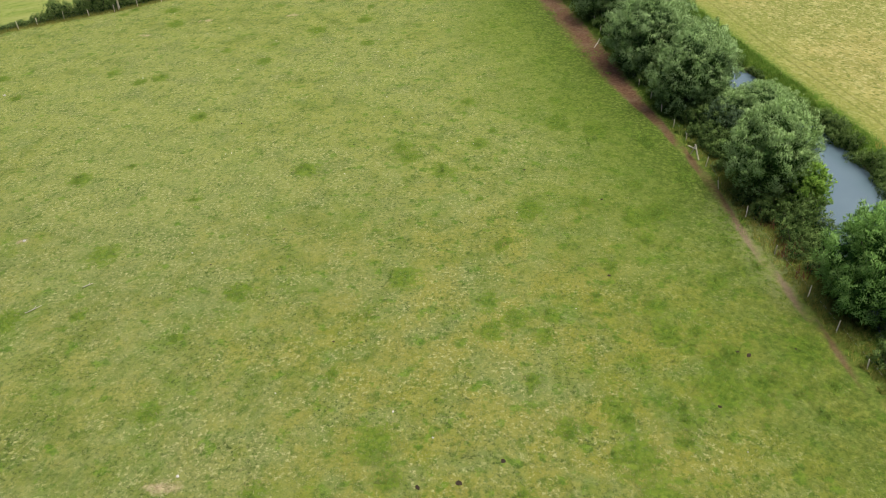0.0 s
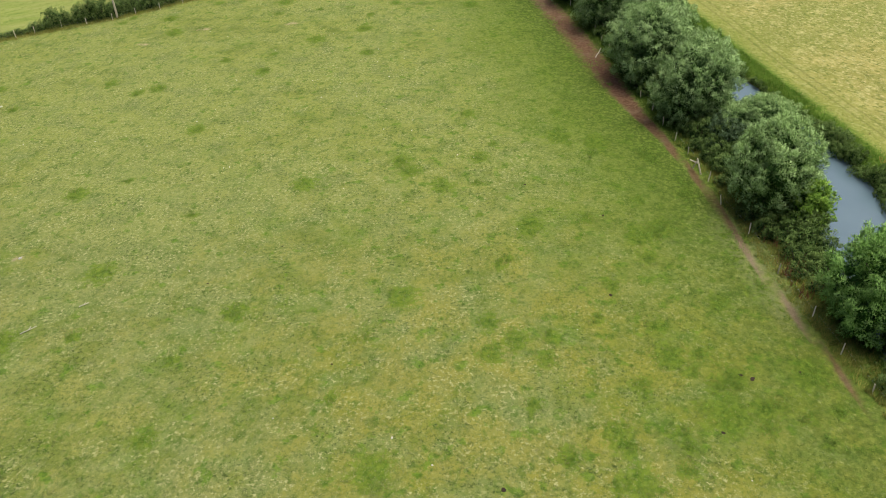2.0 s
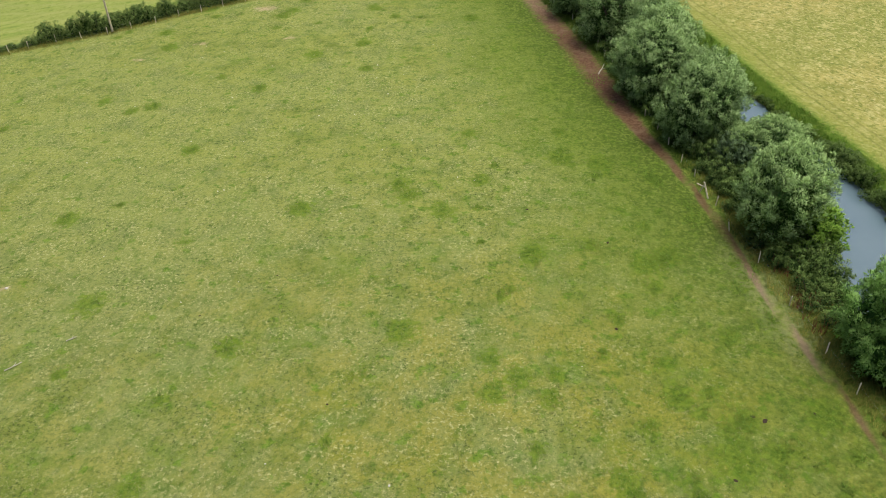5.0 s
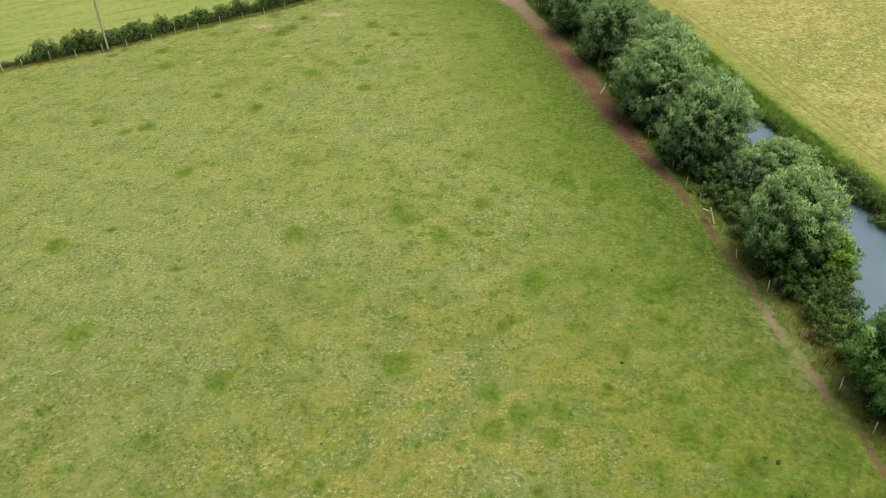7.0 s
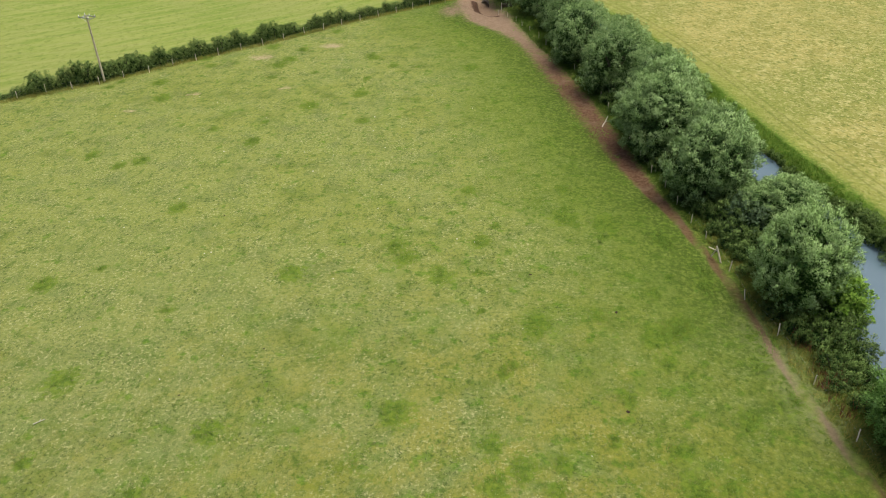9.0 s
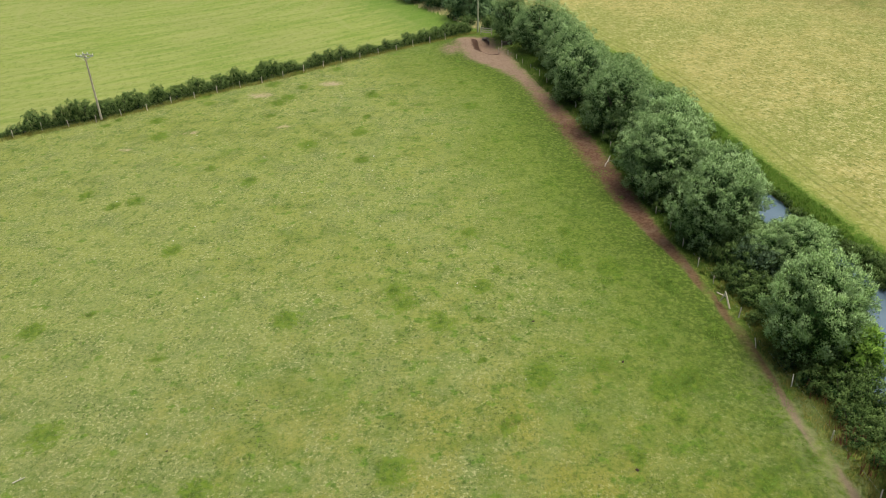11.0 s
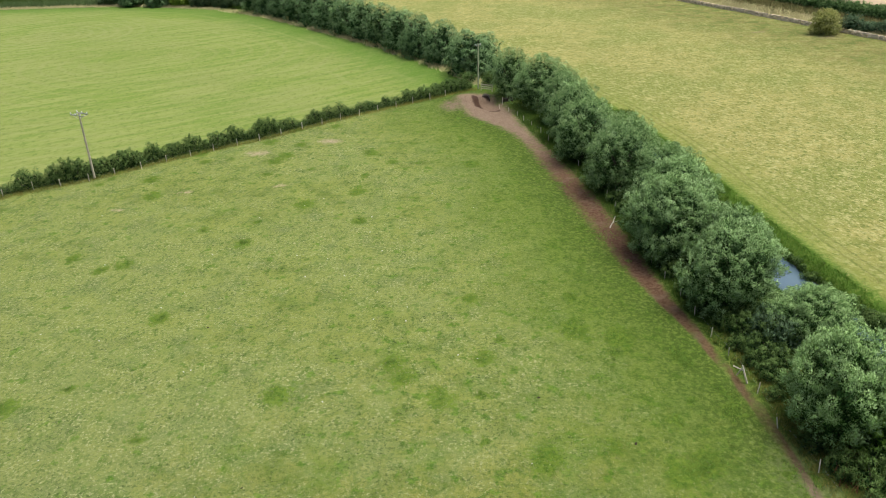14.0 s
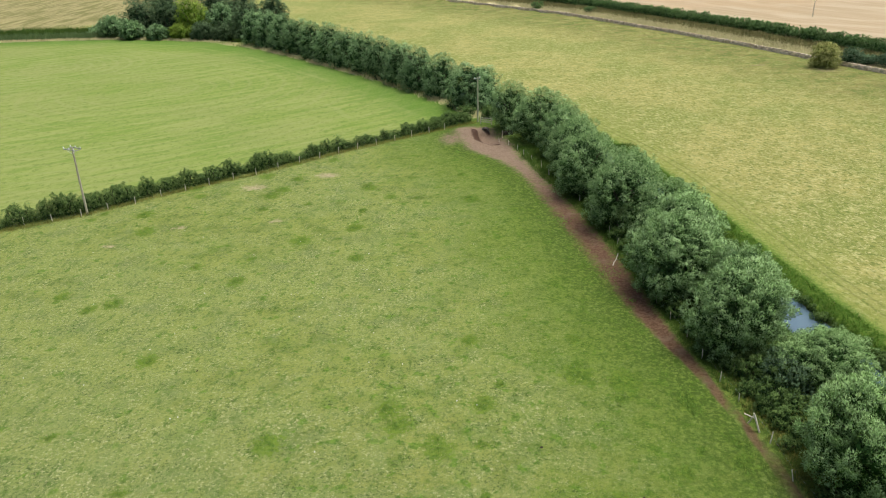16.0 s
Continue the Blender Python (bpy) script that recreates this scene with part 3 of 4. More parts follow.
def leaf_blades(centre, axis, length, width, facing, r):
    """Pointed leaves, widest near the base; each lies roughly across the way it faces."""
    side = np.cross(axis, facing + r.normal(0, 0.45, facing.shape))
    side /= np.linalg.norm(side, axis=1, keepdims=True) + 1e-9
    turned = (np.cross(side, axis) * facing).sum(1) < 0
    side[turned] *= -1
    foot = centre + axis * (length * 0.08)[:, None]
    v = np.stack([foot - side * (width * 0.54)[:, None], foot + side * (width * 0.54)[:, None], centre + axis * length[:, None]], 1)
    return v.reshape(-1, 3), np.arange(len(centre) * 3).reshape(-1, 3)


def unit(v):
    return v / (np.linalg.norm(v, axis=1, keepdims=True) + 1e-9)


def foliage(name, material, seed, radius, low, high, lobes, clumps, leaves, leaf=(0.36, 0.13), clump=0.10, wisp=0.05, plume=0.9):
    """A crown: big lobes, leafy clumps on their skins, leaves over each clump, and thin shoots that break the outline."""
    r = np.random.default_rng(seed)
    level = (np.arange(lobes) + 0.5) / lobes
    full = radius
    radius, high = radius * 0.86, high - radius * 0.10
    turn = np.arange(lobes) * 2.4 + r.uniform(-0.4, 0.4, lobes)
    reach = radius * np.interp(level, (0, 0.3, 0.6, 1.0), (0.50, 0.62, 0.54, 0.16)) * r.uniform(0.80, 1.18, lobes)
    size = radius * np.interp(level, (0, 0.5, 1.0), (0.38, 0.44, 0.36)) * r.uniform(0.82, 1.20, lobes)
    rise = low + size * 0.75 + level * (high - low - 1.75 * size)
    centres = np.column_stack([np.cos(turn) * reach, np.sin(turn) * reach, np.maximum(rise, low + 0.3)])
    ring = np.arange(7) * 0.898 + r.uniform(-0.25, 0.25, 7)
    skirt = radius * r.uniform(0.26, 0.38, 7)
    out = radius * r.uniform(0.50, 0.68, 7)
    centres = np.concatenate([centres, np.column_stack([np.cos(ring) * out, np.sin(ring) * out, low + skirt * r.uniform(0.6, 1.1, 7)])])
    size = np.concatenate([size, skirt])
    lobes = lobes + 7
    which = r.choice(lobes, clumps * 3, p=size ** 2 / (size ** 2).sum())
    n = unit(r.normal(size=(clumps * 3, 3)) + (0, 0, 0.2))
    spot = centres[which] + n * (size[which] * (1 + np.minimum(r.normal(-0.10, 0.17, len(which)), 0.18)))[:, None]
    deep = (np.linalg.norm(spot[:, None] - centres[None], axis=2) / size[None]).min(1)
    keep = ((deep > 0.70) | (r.random(len(which)) < 0.15)) & (spot[:, 2] > low * 0.4)
    spot, n = spot[keep][:clumps], n[keep][:clumps]
    big = full * clump * r.uniform(0.6, 1.5, len(spot))
    grow = unit(0.6 * n + (0, 0, 0.55) + r.normal(0, 0.22, n.shape))
    per = np.maximum(6, (leaves * (big / big.mean()) ** 2 * r.uniform(0.75, 1.25, len(spot))).astype(int))
    idx = np.repeat(np.arange(len(spot)), per)
    d = unit(r.normal(size=(len(idx), 3)) + 1.1 * grow[idx])
    base = spot[idx] + d * (big[idx] * r.uniform(0.35, 1.0, len(idx)) ** 0.6)[:, None] * (1, 1, 0.85)
    base = base + grow[idx] * ((d * grow[idx]).sum(1) * big[idx] * plume)[:, None]
    facing = unit(d + 0.4 * n[idx] + (0, 0, 0.45))
    axis = unit(0.55 * d + 0.45 * grow[idx] + r.normal(0, 0.42, d.shape))
    # shoots
    m = int(len(spot) * wisp * 10)
    pick = r.integers(0, len(spot), m)
    way = unit(grow[pick] * 0.8 + (0, 0, 0.5) + r.normal(0, 0.28, (m, 3)))
    root = spot[pick] + way * big[pick][:, None] * 0.7
    t = np.tile(np.linspace(0, 1, 5), m)
    pk = np.repeat(np.arange(m), 5)
    shoot = root[pk] + way[pk] * (t * radius * 0.13)[:, None] + r.normal(0, 0.02 * radius, (m * 5, 3)) * 0.6
    base = np.concatenate([base, shoot])
    axis = np.concatenate([axis, unit(way[pk] + r.normal(0, 0.4, (m * 5, 3)))])
    facing = np.concatenate([facing, unit(way[pk] + r.normal(0, 0.5, (m * 5, 3)))])
    # filler inside: larger leaves, coloured dark like deep shade, that close the crown
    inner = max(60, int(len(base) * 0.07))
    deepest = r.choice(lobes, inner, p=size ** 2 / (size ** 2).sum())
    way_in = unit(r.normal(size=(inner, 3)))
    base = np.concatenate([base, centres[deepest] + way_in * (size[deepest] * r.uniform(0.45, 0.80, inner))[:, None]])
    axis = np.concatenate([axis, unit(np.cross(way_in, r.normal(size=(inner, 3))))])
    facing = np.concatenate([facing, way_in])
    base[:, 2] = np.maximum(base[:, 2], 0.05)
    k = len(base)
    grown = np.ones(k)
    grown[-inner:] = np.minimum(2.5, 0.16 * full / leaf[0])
    v, f = leaf_blades(base, axis, r.uniform(0.6, 1.3, k) * leaf[0] * grown, r.uniform(0.7, 1.3, k) * leaf[1] * grown ** 1.3, facing, r)
    v[:, 2] = np.maximum(v[:, 2], 0.03)
    me = mesh_of(name, v, f, material, True)
    me.normals_split_custom_set_from_vertices(np.repeat(unit(facing + r.normal(0, 0.12, facing.shape)), 3, 0))
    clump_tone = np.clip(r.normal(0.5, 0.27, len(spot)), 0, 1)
    # light put into the leaf colour: outer clump ends pale, insides dark
    tip_light = np.concatenate([np.clip(0.5 + 0.5 * (d * grow[idx]).sum(1) + r.normal(0, 0.13, len(idx)), 0, 1), np.full(m * 5, 0.9), np.zeros(inner)])
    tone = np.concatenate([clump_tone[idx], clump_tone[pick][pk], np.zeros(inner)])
    for key, values in (("tip_light", tip_light), ("tone", tone)):
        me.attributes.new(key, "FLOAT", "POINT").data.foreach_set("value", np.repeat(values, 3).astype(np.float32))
    return me


def tree(name, material, seed, radius, height, skirt, clumps, leaves, leaf=(0.36, 0.13), lobes=16, stems=5, clump=0.13):
    """Trunk, limbs and a crown, under one empty at the base."""
    r = random.Random(seed)
    root = new(name)
    fork = height * 0.22
    part("trunk", bar((0, 0, -0.5), (r.uniform(-0.2, 0.2), r.uniform(-0.2, 0.2), fork), radius * 0.10, radius * 0.075, 9, 0.05, seed), M_BARK, root)
    for i in range(stems):
        a = 6.2832 * i / stems + r.uniform(-0.4, 0.4)
        out = radius * r.uniform(0.35, 0.6)
        bm = bmesh.new()
        tip = Vector((math.cos(a) * out, math.sin(a) * out, height * r.uniform(0.55, 0.8)))
        knee = Vector((math.cos(a) * out * 0.45, math.sin(a) * out * 0.45, fork + (tip.z - fork) * 0.55))
        add_bar(bm, (0, 0, fork * 0.85), knee, radius * 0.05, radius * 0.035, 7, 0.04, seed + i)
        add_bar(bm, knee, tip, radius * 0.035, radius * 0.010, 6, 0.05, seed + i + 9)
        part("limb", bm, M_BARK, root)
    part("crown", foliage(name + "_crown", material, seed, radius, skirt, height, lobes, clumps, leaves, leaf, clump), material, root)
    return root


def bush(name, material, seed, radius, height, clumps, leaves, leaf=(0.26, 0.12), lobes=9, wisp=0.10):
    root = new(name)
    r = random.Random(seed)
    for i in range(4):
        a = r.uniform(0, 6.28)
        part("stem", bar((0.1 * math.cos(a), 0.1 * math.sin(a), -0.2), (radius * 0.45 * math.cos(a), radius * 0.45 * math.sin(a), height * 0.7), 0.05, 0.015, 5, 0.04, seed + i), M_BARK, root)
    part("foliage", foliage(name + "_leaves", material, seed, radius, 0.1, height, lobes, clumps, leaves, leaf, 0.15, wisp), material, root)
    return root


def blades(name, points, height, width, count, spread, material, label, category, seed, lean=0.55):
    """Grass: count blades round each point, one object of stuff."""
    r = np.random.default_rng(seed)
    p = np.repeat(np.asarray(points, float), count, 0)
    scale = np.repeat(r.uniform(0.6, 1.35, len(points)), count)
    p = p + r.normal(0, spread, p.shape)
    z = ground_height(p) - 0.03
    a = r.uniform(0, 6.2832, len(p))
    h = height * scale * r.uniform(0.55, 1.2, len(p))
    lean_a = r.uniform(0, 6.2832, len(p))
    l = h * lean * r.uniform(0.4, 1.5, len(p))
    w = width * r.uniform(0.6, 1.4, len(p)) / 2
    base = np.column_stack([p, z])
    side = np.column_stack([np.cos(a) * w, np.sin(a) * w, np.zeros(len(p))])
    tip = base + np.column_stack([np.cos(lean_a) * l, np.sin(lean_a) * l, h])
    turned = np.cross(side, tip - base) @ np.array((0.0, -0.7, 0.7)) < 0
    side[turned] *= -1
    v = np.stack([base - side, base + side, tip], 1).reshape(-1, 3)
    me = mesh_of(name, v, np.arange(len(v)).reshape(-1, 3), material, True)
    # blades share the light of the turf they stand in
    tussock = np.repeat(r.random(len(points)), count * 3)
    me.attributes.new("tussock", "FLOAT", "POINT").data.foreach_set("value", tussock.astype(np.float32))
    up = unit(np.column_stack([np.cos(lean_a) * 0.35, np.sin(lean_a) * 0.35, np.ones(len(p))]))
    me.normals_split_custom_set_from_vertices(np.repeat(up, 3, 0))
    return tagged(new(name, me), label, category, kind="stuff")


def scatter(n, x0, x1, y0, y1, r):
    return np.column_stack([r.uniform(x0, x1, n), r.uniform(y0, y1, n)])


# ---- ground ----
def grid_lines(low, high, step, far_low, far_high, growth):
    mid = list(np.arange(low, high + 1e-6, step))
    s, x, up = step, high, []
    while x < far_high:
        s *= 1 + growth
        x += s
        up.append(x)
    s, x, down = step, low, []
    while x > far_low:
        s *= 1 + growth
        x -= s
        down.append(x)
    return np.array(down[::-1] + mid + up)


LUSH = [(13.2, 49.7, 0.8), (11.3, 45.8, 0.6), (6.8, 41.2, 0.8), (15.7, 44.7, 0.9), (15.8, 40.7, 0.6), (21.3, 47.3, 1.0), (18.3, 41.5, 0.8), (13.2, 38.3, 0.8), (19.7, 38.7, 0.7), (11.3, 32.9, 0.7), (7.3, 32.3, 1.0), (14.9, 33.5, 0.9), (14.7, 31.3, 0.8), (22.2, 36.5, 0.7), (20.6, 34.6, 0.7), (24.3, 33.3, 0.7), (25.9, 35.7, 0.7), (5.4, 36.6, 0.7), (9.9, 29.9, 0.5), (23.3, 35.2, 0.6), (4.0, 52.6, 0.6), (4.8, 53.5, 0.6), (-20.5, 34.0, 0.9), (-7.0, 44.0, 0.7), (21.0, 71.0, 1.1)]
for _ in range(330):
    x, y = rng.uniform(-70, 26), rng.uniform(18, 162)
    if rng.random() < 0.35 + 0.65 * (x > -5) * (y < 75):
        LUSH.append((x, y, rng.uniform(0.4, 1.5) * (1.0 if x < 5 else 1.2)))
LUSH = np.array(LUSH)
BARE = np.array([(-30.8, 130.1, 2.6, 1.7), (-19.9, 135.5, 2.6, 1.6), (-24.4, 115.9, 1.2, 0.8), (-37.6, 114.1, 1.4, 1.0), (-17.9, 28.2, 1.3, 0.8), (-38.7, 54.8, 0.8, 0.5), (-45.0, 108.0, 1.1, 0.7), (22, 350, 9, 3.5), (-4.7, 360, 4, 2), (83.2, 220.3, 3.0, 1.2), (97.5, 211.5, 5.0, 2.6), (31, 140, 1.6, 0.8),
                 (1.0, 155.5, 3.2, 4.5)])


def build_ground():
    xs = np.union1d(grid_lines(-76, 60, 0.95, -1800, 1800, 0.065), np.arange(2.0, 13.0, 0.4))
    ys = np.union1d(grid_lines(16, 176, 0.95, -900, 2600, 0.06), np.arange(149.0, 164.0, 0.4))
    gx, gy = np.meshgrid(xs, ys)
    p = np.column_stack([gx.ravel(), gy.ravel()])
    v = np.column_stack([p, ground_height(p)])
    nx, ny = len(xs), len(ys)
    i = (np.arange(ny - 1)[:, None] * nx + np.arange(nx - 1)[None]).ravel()
    me = mesh_of("ground", v, np.column_stack([i, i + 1, i + nx + 1, i + nx]), M_GROUND, True)
    lush = np.zeros(len(p))
    near = (np.abs(p[:, 0]) < 80) & (p[:, 1] < 180) & (p[:, 1] > 10)
    q = p[near]
    part_lush = np.zeros(len(q))
    for x, y, s in LUSH:
        part_lush = np.maximum(part_lush, np.exp(-(((q[:, 0] - x) / s) ** 2 + ((q[:, 1] - y) / (s * 1.25)) ** 2)))
    lush[near] = part_lush
    bare = np.zeros(len(p))
    for x, y, sx, sy in BARE:
        bare = np.maximum(bare, np.exp(-(((p[:, 0] - x) / sx) ** 2 + ((p[:, 1] - y) / sy) ** 2)))
    for name, values in (("stream_side", along(p, STREAM)), ("hedge_side", -along(p, HEDGE)), ("track_edge", along(p, TRACK, False)), ("wall_side", -along(p, WALL)), ("lush", lush), ("bare", bare), ("dark_rim", along(p, RIM, False)), ("heath", np.exp(-(((p[:, 0] + 230) / 130) ** 2 + ((p[:, 1] - 385) / 82) ** 2) ** 2))):
        me.attributes.new(name, "FLOAT", "POINT").data.foreach_set("value", values.astype(np.float32))
    return tagged(new("ground", me), "gently uneven grass fields with a worn earth track", "ground", kind="structure")


build_ground()


def build_water():
    a = STREAM
    v, f = [], []
    for k in range(len(a)):
        d = a[min(k + 1, len(a) - 1), :2] - a[max(k - 1, 0), :2]
        d = d / np.hypot(*d)
        s = np.array((d[1], -d[0])) * (a[k, 2] + 0.9)
        v += [(*(a[k, :2] - s), -0.95), (*(a[k, :2] + s), -0.95)]
        if k:
            f.append((2 * k - 2, 2 * k - 1, 2 * k + 1, 2 * k))
    return tagged(new("water", mesh_of("water", v, f, M_WATER, True)), "calm grey-blue stream between grassy banks", "stream", kind="structure")


build_water()

# ---- willows along the stream ----
NEAR = [tree("willow_tree", M_WILLOW, 20 + k, 5.0, 9.0, 0.5, 900, 50, (0.235, 0.090), 19, 5, 0.10) for k in range(4)]
DARK = [tree("willow_tree", (M_WILLOW_GREEN, M_WILLOW_DARK)[k], 26 + k, 5.0, 9.0, 1.3, 960, 58, (0.225, 0.082), 19, 5, 0.095) for k in range(2)]
MIDDLE = [tree("willow_tree", M_WILLOW, 30 + k, 5.0, 9.0, 0.4, 660, 46, (0.195, 0.084), 18, 5, 0.105) for k in range(3)]
FAR = [tree("willow_tree", M_WILLOW_FAR, 40 + k, 5.6, 11.0, 0.0, 480, 32, (0.29, 0.125), 16, 5, 0.11) for k in range(3)]
WILLOWS = [  # x, y, radius, height, turn, which
    (32.0, 44.3, 4.5, 9.8, 20, 0), (29.7, 61.2, 4.4, 9.5, 75, 1), (33.2, 74.0, 4.1, 5.6, 10, 3),
    (27.9, 80.2, 4.9, 9.5, 200, 3), (30.2, 87.0, 4.2, 8.2, 60, 0), (25.4, 92.0, 5.4, 9.6, 250, 2), (27.6, 98.0, 5.3, 9.7, 120, 1), (28.2, 105.5, 4.8, 8.8, 90, 0), (23.4, 111.5, 5.3, 9.7, 310, 3),
    (26.0, 118.5, 4.7, 9.0, 30, 0), (20.9, 125.0, 5.5, 9.8, 170, 1), (20.9, 134.5, 5.3, 9.4, 220, 2), (20.4, 143.5, 4.9, 8.9, 15, 0), (17.4, 153.8, 5.9, 9.9, 95, 0), (12.6, 162.6, 4.2, 9.3, 280, 3), (22.5, 160.5, 4.4, 8.4, 40, 1)]
FAR_ROW = [(6.4, 181.5, 6.0, 10.0), (9.5, 188, 5.0, 9.4), (0.5, 193, 5.2, 10.0), (-5, 201, 5.4, 10.4), (-10, 208.5, 5.2, 10.8), (-15, 216, 5.4, 10.6), (-20.5, 223.5, 5.2, 11.0), (-26, 231, 5.4, 10.8), (-32, 239, 5.6, 11.4), (-38, 247, 5.2, 11.0), (-44, 255, 5.6, 11.0), (-50, 262.5, 5.4, 11.4), (-56, 270, 5.8, 11.6), (-62, 277, 5.6, 11.6)]


def plant(kinds, k, x, y, radius, height, turn, base_radius, base_height, used, label, category, group):
    m = pose(x, y, gz(x, y) - 0.05, 0, 0, turn) @ Matrix.Diagonal((radius / base_radius, radius / base_radius, height / base_height, 1))
    if k in used:
        ob = copy_thing(kinds[k], m @ Matrix.Diagonal([1 / v for v in kinds[k].scale] + [1]))
    else:
        ob = kinds[k]
        ob.matrix_basis = m
        used.add(k)
    return tagged(ob, label, category, group)


used, used_middle, used_dark = set(), set(), set()
for x, y, r0, h, turn, k in WILLOWS:
    label = "low grey-green willow leaning over the stream" if h < 6 else "rounded grey-green willow with silvery leaves on the bank"
    kinds, taken = (DARK, used_dark) if y < 76 else (NEAR, used) if y < 103 else (MIDDLE, used_middle)
    plant(kinds, k % len(kinds), x, y, r0, h, turn, 5.0, 9.0, taken, label, "tree", "willows along the stream")
used = set()
for i, (x, y, r0, h) in enumerate(FAR_ROW):
    plant(FAR, i % 3, x - 1.6, y - 1.2, r0, h, 77 * i, 5.6, 11.0, used, "dense dark green willow in a row beside the mown field", "tree", "willow row by the mown field")

# ---- far wood ----
WOOD = [("alder_tree", M_DARK, -112, 302, 7.0, 13.5, "dark green alder at the edge of the wood"), ("alder_tree", M_DARK, -101, 299, 6.6, 14.5, "tall dark alder at the edge of the wood"),
        ("maple_tree", M_LIME, -91.5, 296, 7.0, 15.5, "yellow-green maple standing in the wood edge"), ("willow_tree", M_WILLOW_FAR, -80, 296, 6.4, 13.0, "grey-green willow at the wood edge"),
        ("alder_tree", M_DARK, -70, 290, 6.4, 13.5, "dark green alder behind the willow row"), ("willow_tree", M_WILLOW_FAR, -121, 300, 5.4, 7.5, "low light green willow at the wood edge"),
        ("alder_tree", M_DARK, -106, 312, 8.0, 16.0, "tall dark alder deep in the wood"), ("alder_tree", M_DARK, -86, 310, 8.0, 16.0, "tall dark alder deep in the wood"), ("alder_tree", M_DARK, -74, 302, 7.0, 15.0, "tall dark alder deep in the wood"),
        ("willow_tree", M_WILLOW_FAR, -128, 304, 4.6, 5.5, "low light green willow at the wood edge"), ("willow_tree", M_WILLOW_FAR, -113, 294, 4.6, 6.5, "low light green willow at the wood edge"),
        ("maple_tree", M_LIME, -95, 292, 3.4, 5.0, "small yellow-green maple under the wood edge"), ("willow_tree", M_WILLOW_FAR, -103, 292, 4.0, 5.0, "low grey-green willow under the wood edge"), ("alder_tree", M_DARK, -86, 290, 4.0, 6.0, "low dark alder under the wood edge"),
        ("alder_tree", M_DARK, -62, 296, 6.5, 14.0, "tall dark alder deep in the wood"), ("alder_tree", M_DARK, -78, 287, 3.8, 5.5, "low dark alder under the wood edge")]
for i, (name, mat, x, y, r0, h, label) in enumerate(WOOD):
    ob = tree(name, mat, 60 + i, r0, h, 0.2, 380, 24, (0.50, 0.27), 15, 4)
    ob.matrix_basis = pose(x, y, gz(x, y) - 0.05, 0, 0, 40 * i)
    tagged(ob, label, "tree", "trees of the far wood")

# ---- hedge between the fields ----
HAWS = [bush("hawthorn_bush", M_HAW, 90 + k, 1.6, 2.2, 110, 24, (0.145, 0.088), 8, 0.07) for k in range(4)]
used = set()
hr = random.Random(5)
for a, b in zip(HEDGE[1:-2], HEDGE[2:-1]):
    steps = max(1, round(float(np.hypot(*(b - a))) / 1.35))
    d = (b - a) / np.hypot(*(b - a))
    for i in range(steps):
        s = a + (b - a) * (i + hr.uniform(0.2, 0.8)) / steps + np.array((-d[1], d[0])) * 1.0
        x, y = float(s[0]), float(s[1])
        tall = 2.7 if -62 < x < -30 else (1.9 if x > -30 else 1.1)
        h = tall * hr.choice((0.6, 0.8, 0.95, 1.1, 1.3))
        plant(HAWS, hr.randrange(4), x, y, hr.uniform(1.1, 1.6) * (0.7 + 0.14 * h), h, hr.uniform(0, 360), 1.6, 2.2, used, "unclipped dark green hawthorn bush in the field hedge", "bush", "hedge between the fields")


# ---- fences ----
def fence_post(parent, x, y, lean, toward, height=1.15, radius=0.06, seed=0):
    a = radians(toward)
    tip = (x + math.cos(a) * lean, y + math.sin(a) * lean, gz(x, y) + height)
    return part("post", bar((x, y, gz(x, y) - 0.3), tip, radius, radius * 0.9, 7, 0.008, seed), M_POST, parent)


def wire(parent, points, height):
    bm = bmesh.new()
    for (x0, y0), (x1, y1) in zip(points[:-1], points[1:]):
        add_bar(bm, (x0, y0, gz(x0, y0) + height), (x1, y1, gz(x1, y1) + height), 0.0022, 0.0022, 3, 0.0, 0, 1)
    return part("wire", bm, M_STEEL, parent, "thin galvanised wire")


hedge_posts = [(-75.0, 105.6), (-71.6, 108.2), (-68.4, 110.3), (-65.6, 112.0), (-63.6, 113.9), (-60.4, 116.3), (-57.0, 117.6), (-53.5, 119.3), (-50.6, 121.8), (-47.4, 124.1), (-44.6, 127.3), (-41.4, 129.4), (-38.4, 132.0), (-35.1, 134.4), (-31.8, 136.5),
               (-28.8, 139.5), (-25.6, 142.4), (-22.5, 144.9), (-19.5, 147.6), (-16.3, 149.8), (-13.1, 152.6), (-9.8, 155.0), (-6.7, 157.4), (-3.4, 159.9), (-0.4, 162.2)]
f = tagged(new("post_and_wire_fence"), "weathered post and wire fence along the hedge", "fence")
for i, (x, y) in enumerate(hedge_posts):
    fence_post(f, x, y, hr.uniform(0, 0.12), hr.uniform(0, 360), hr.uniform(1.05, 1.3), 0.065, i)
for h in (0.45, 0.95):
    wire(f, hedge_posts, h)

bank_posts = [(29.2, 33.5), (28.8, 37.4), (28.3, 41.3), (27.8, 45.3), (27.2, 51.0), (26.7, 56.8), (25.8, 61.8), (25.7, 66.1), (25.2, 71.7), (24.6, 74.8), (24.2, 78.6), (23.8, 82.3), (23.2, 86.0), (22.7, 89.8), (22.2, 93.6), (22.4, 97.5), (22.1, 101.5), (21.8, 105.5),
              (21.5, 109.5), (21.1, 113.5), (20.5, 117.5), (19.6, 121.5), (18.6, 125.5), (17.5, 129.5), (16.6, 133.5), (15.8, 137.5), (14.6, 141.5), (13.6, 145.0), (12.7, 148.0), (11.4, 151.2), (9.9, 154.4)]
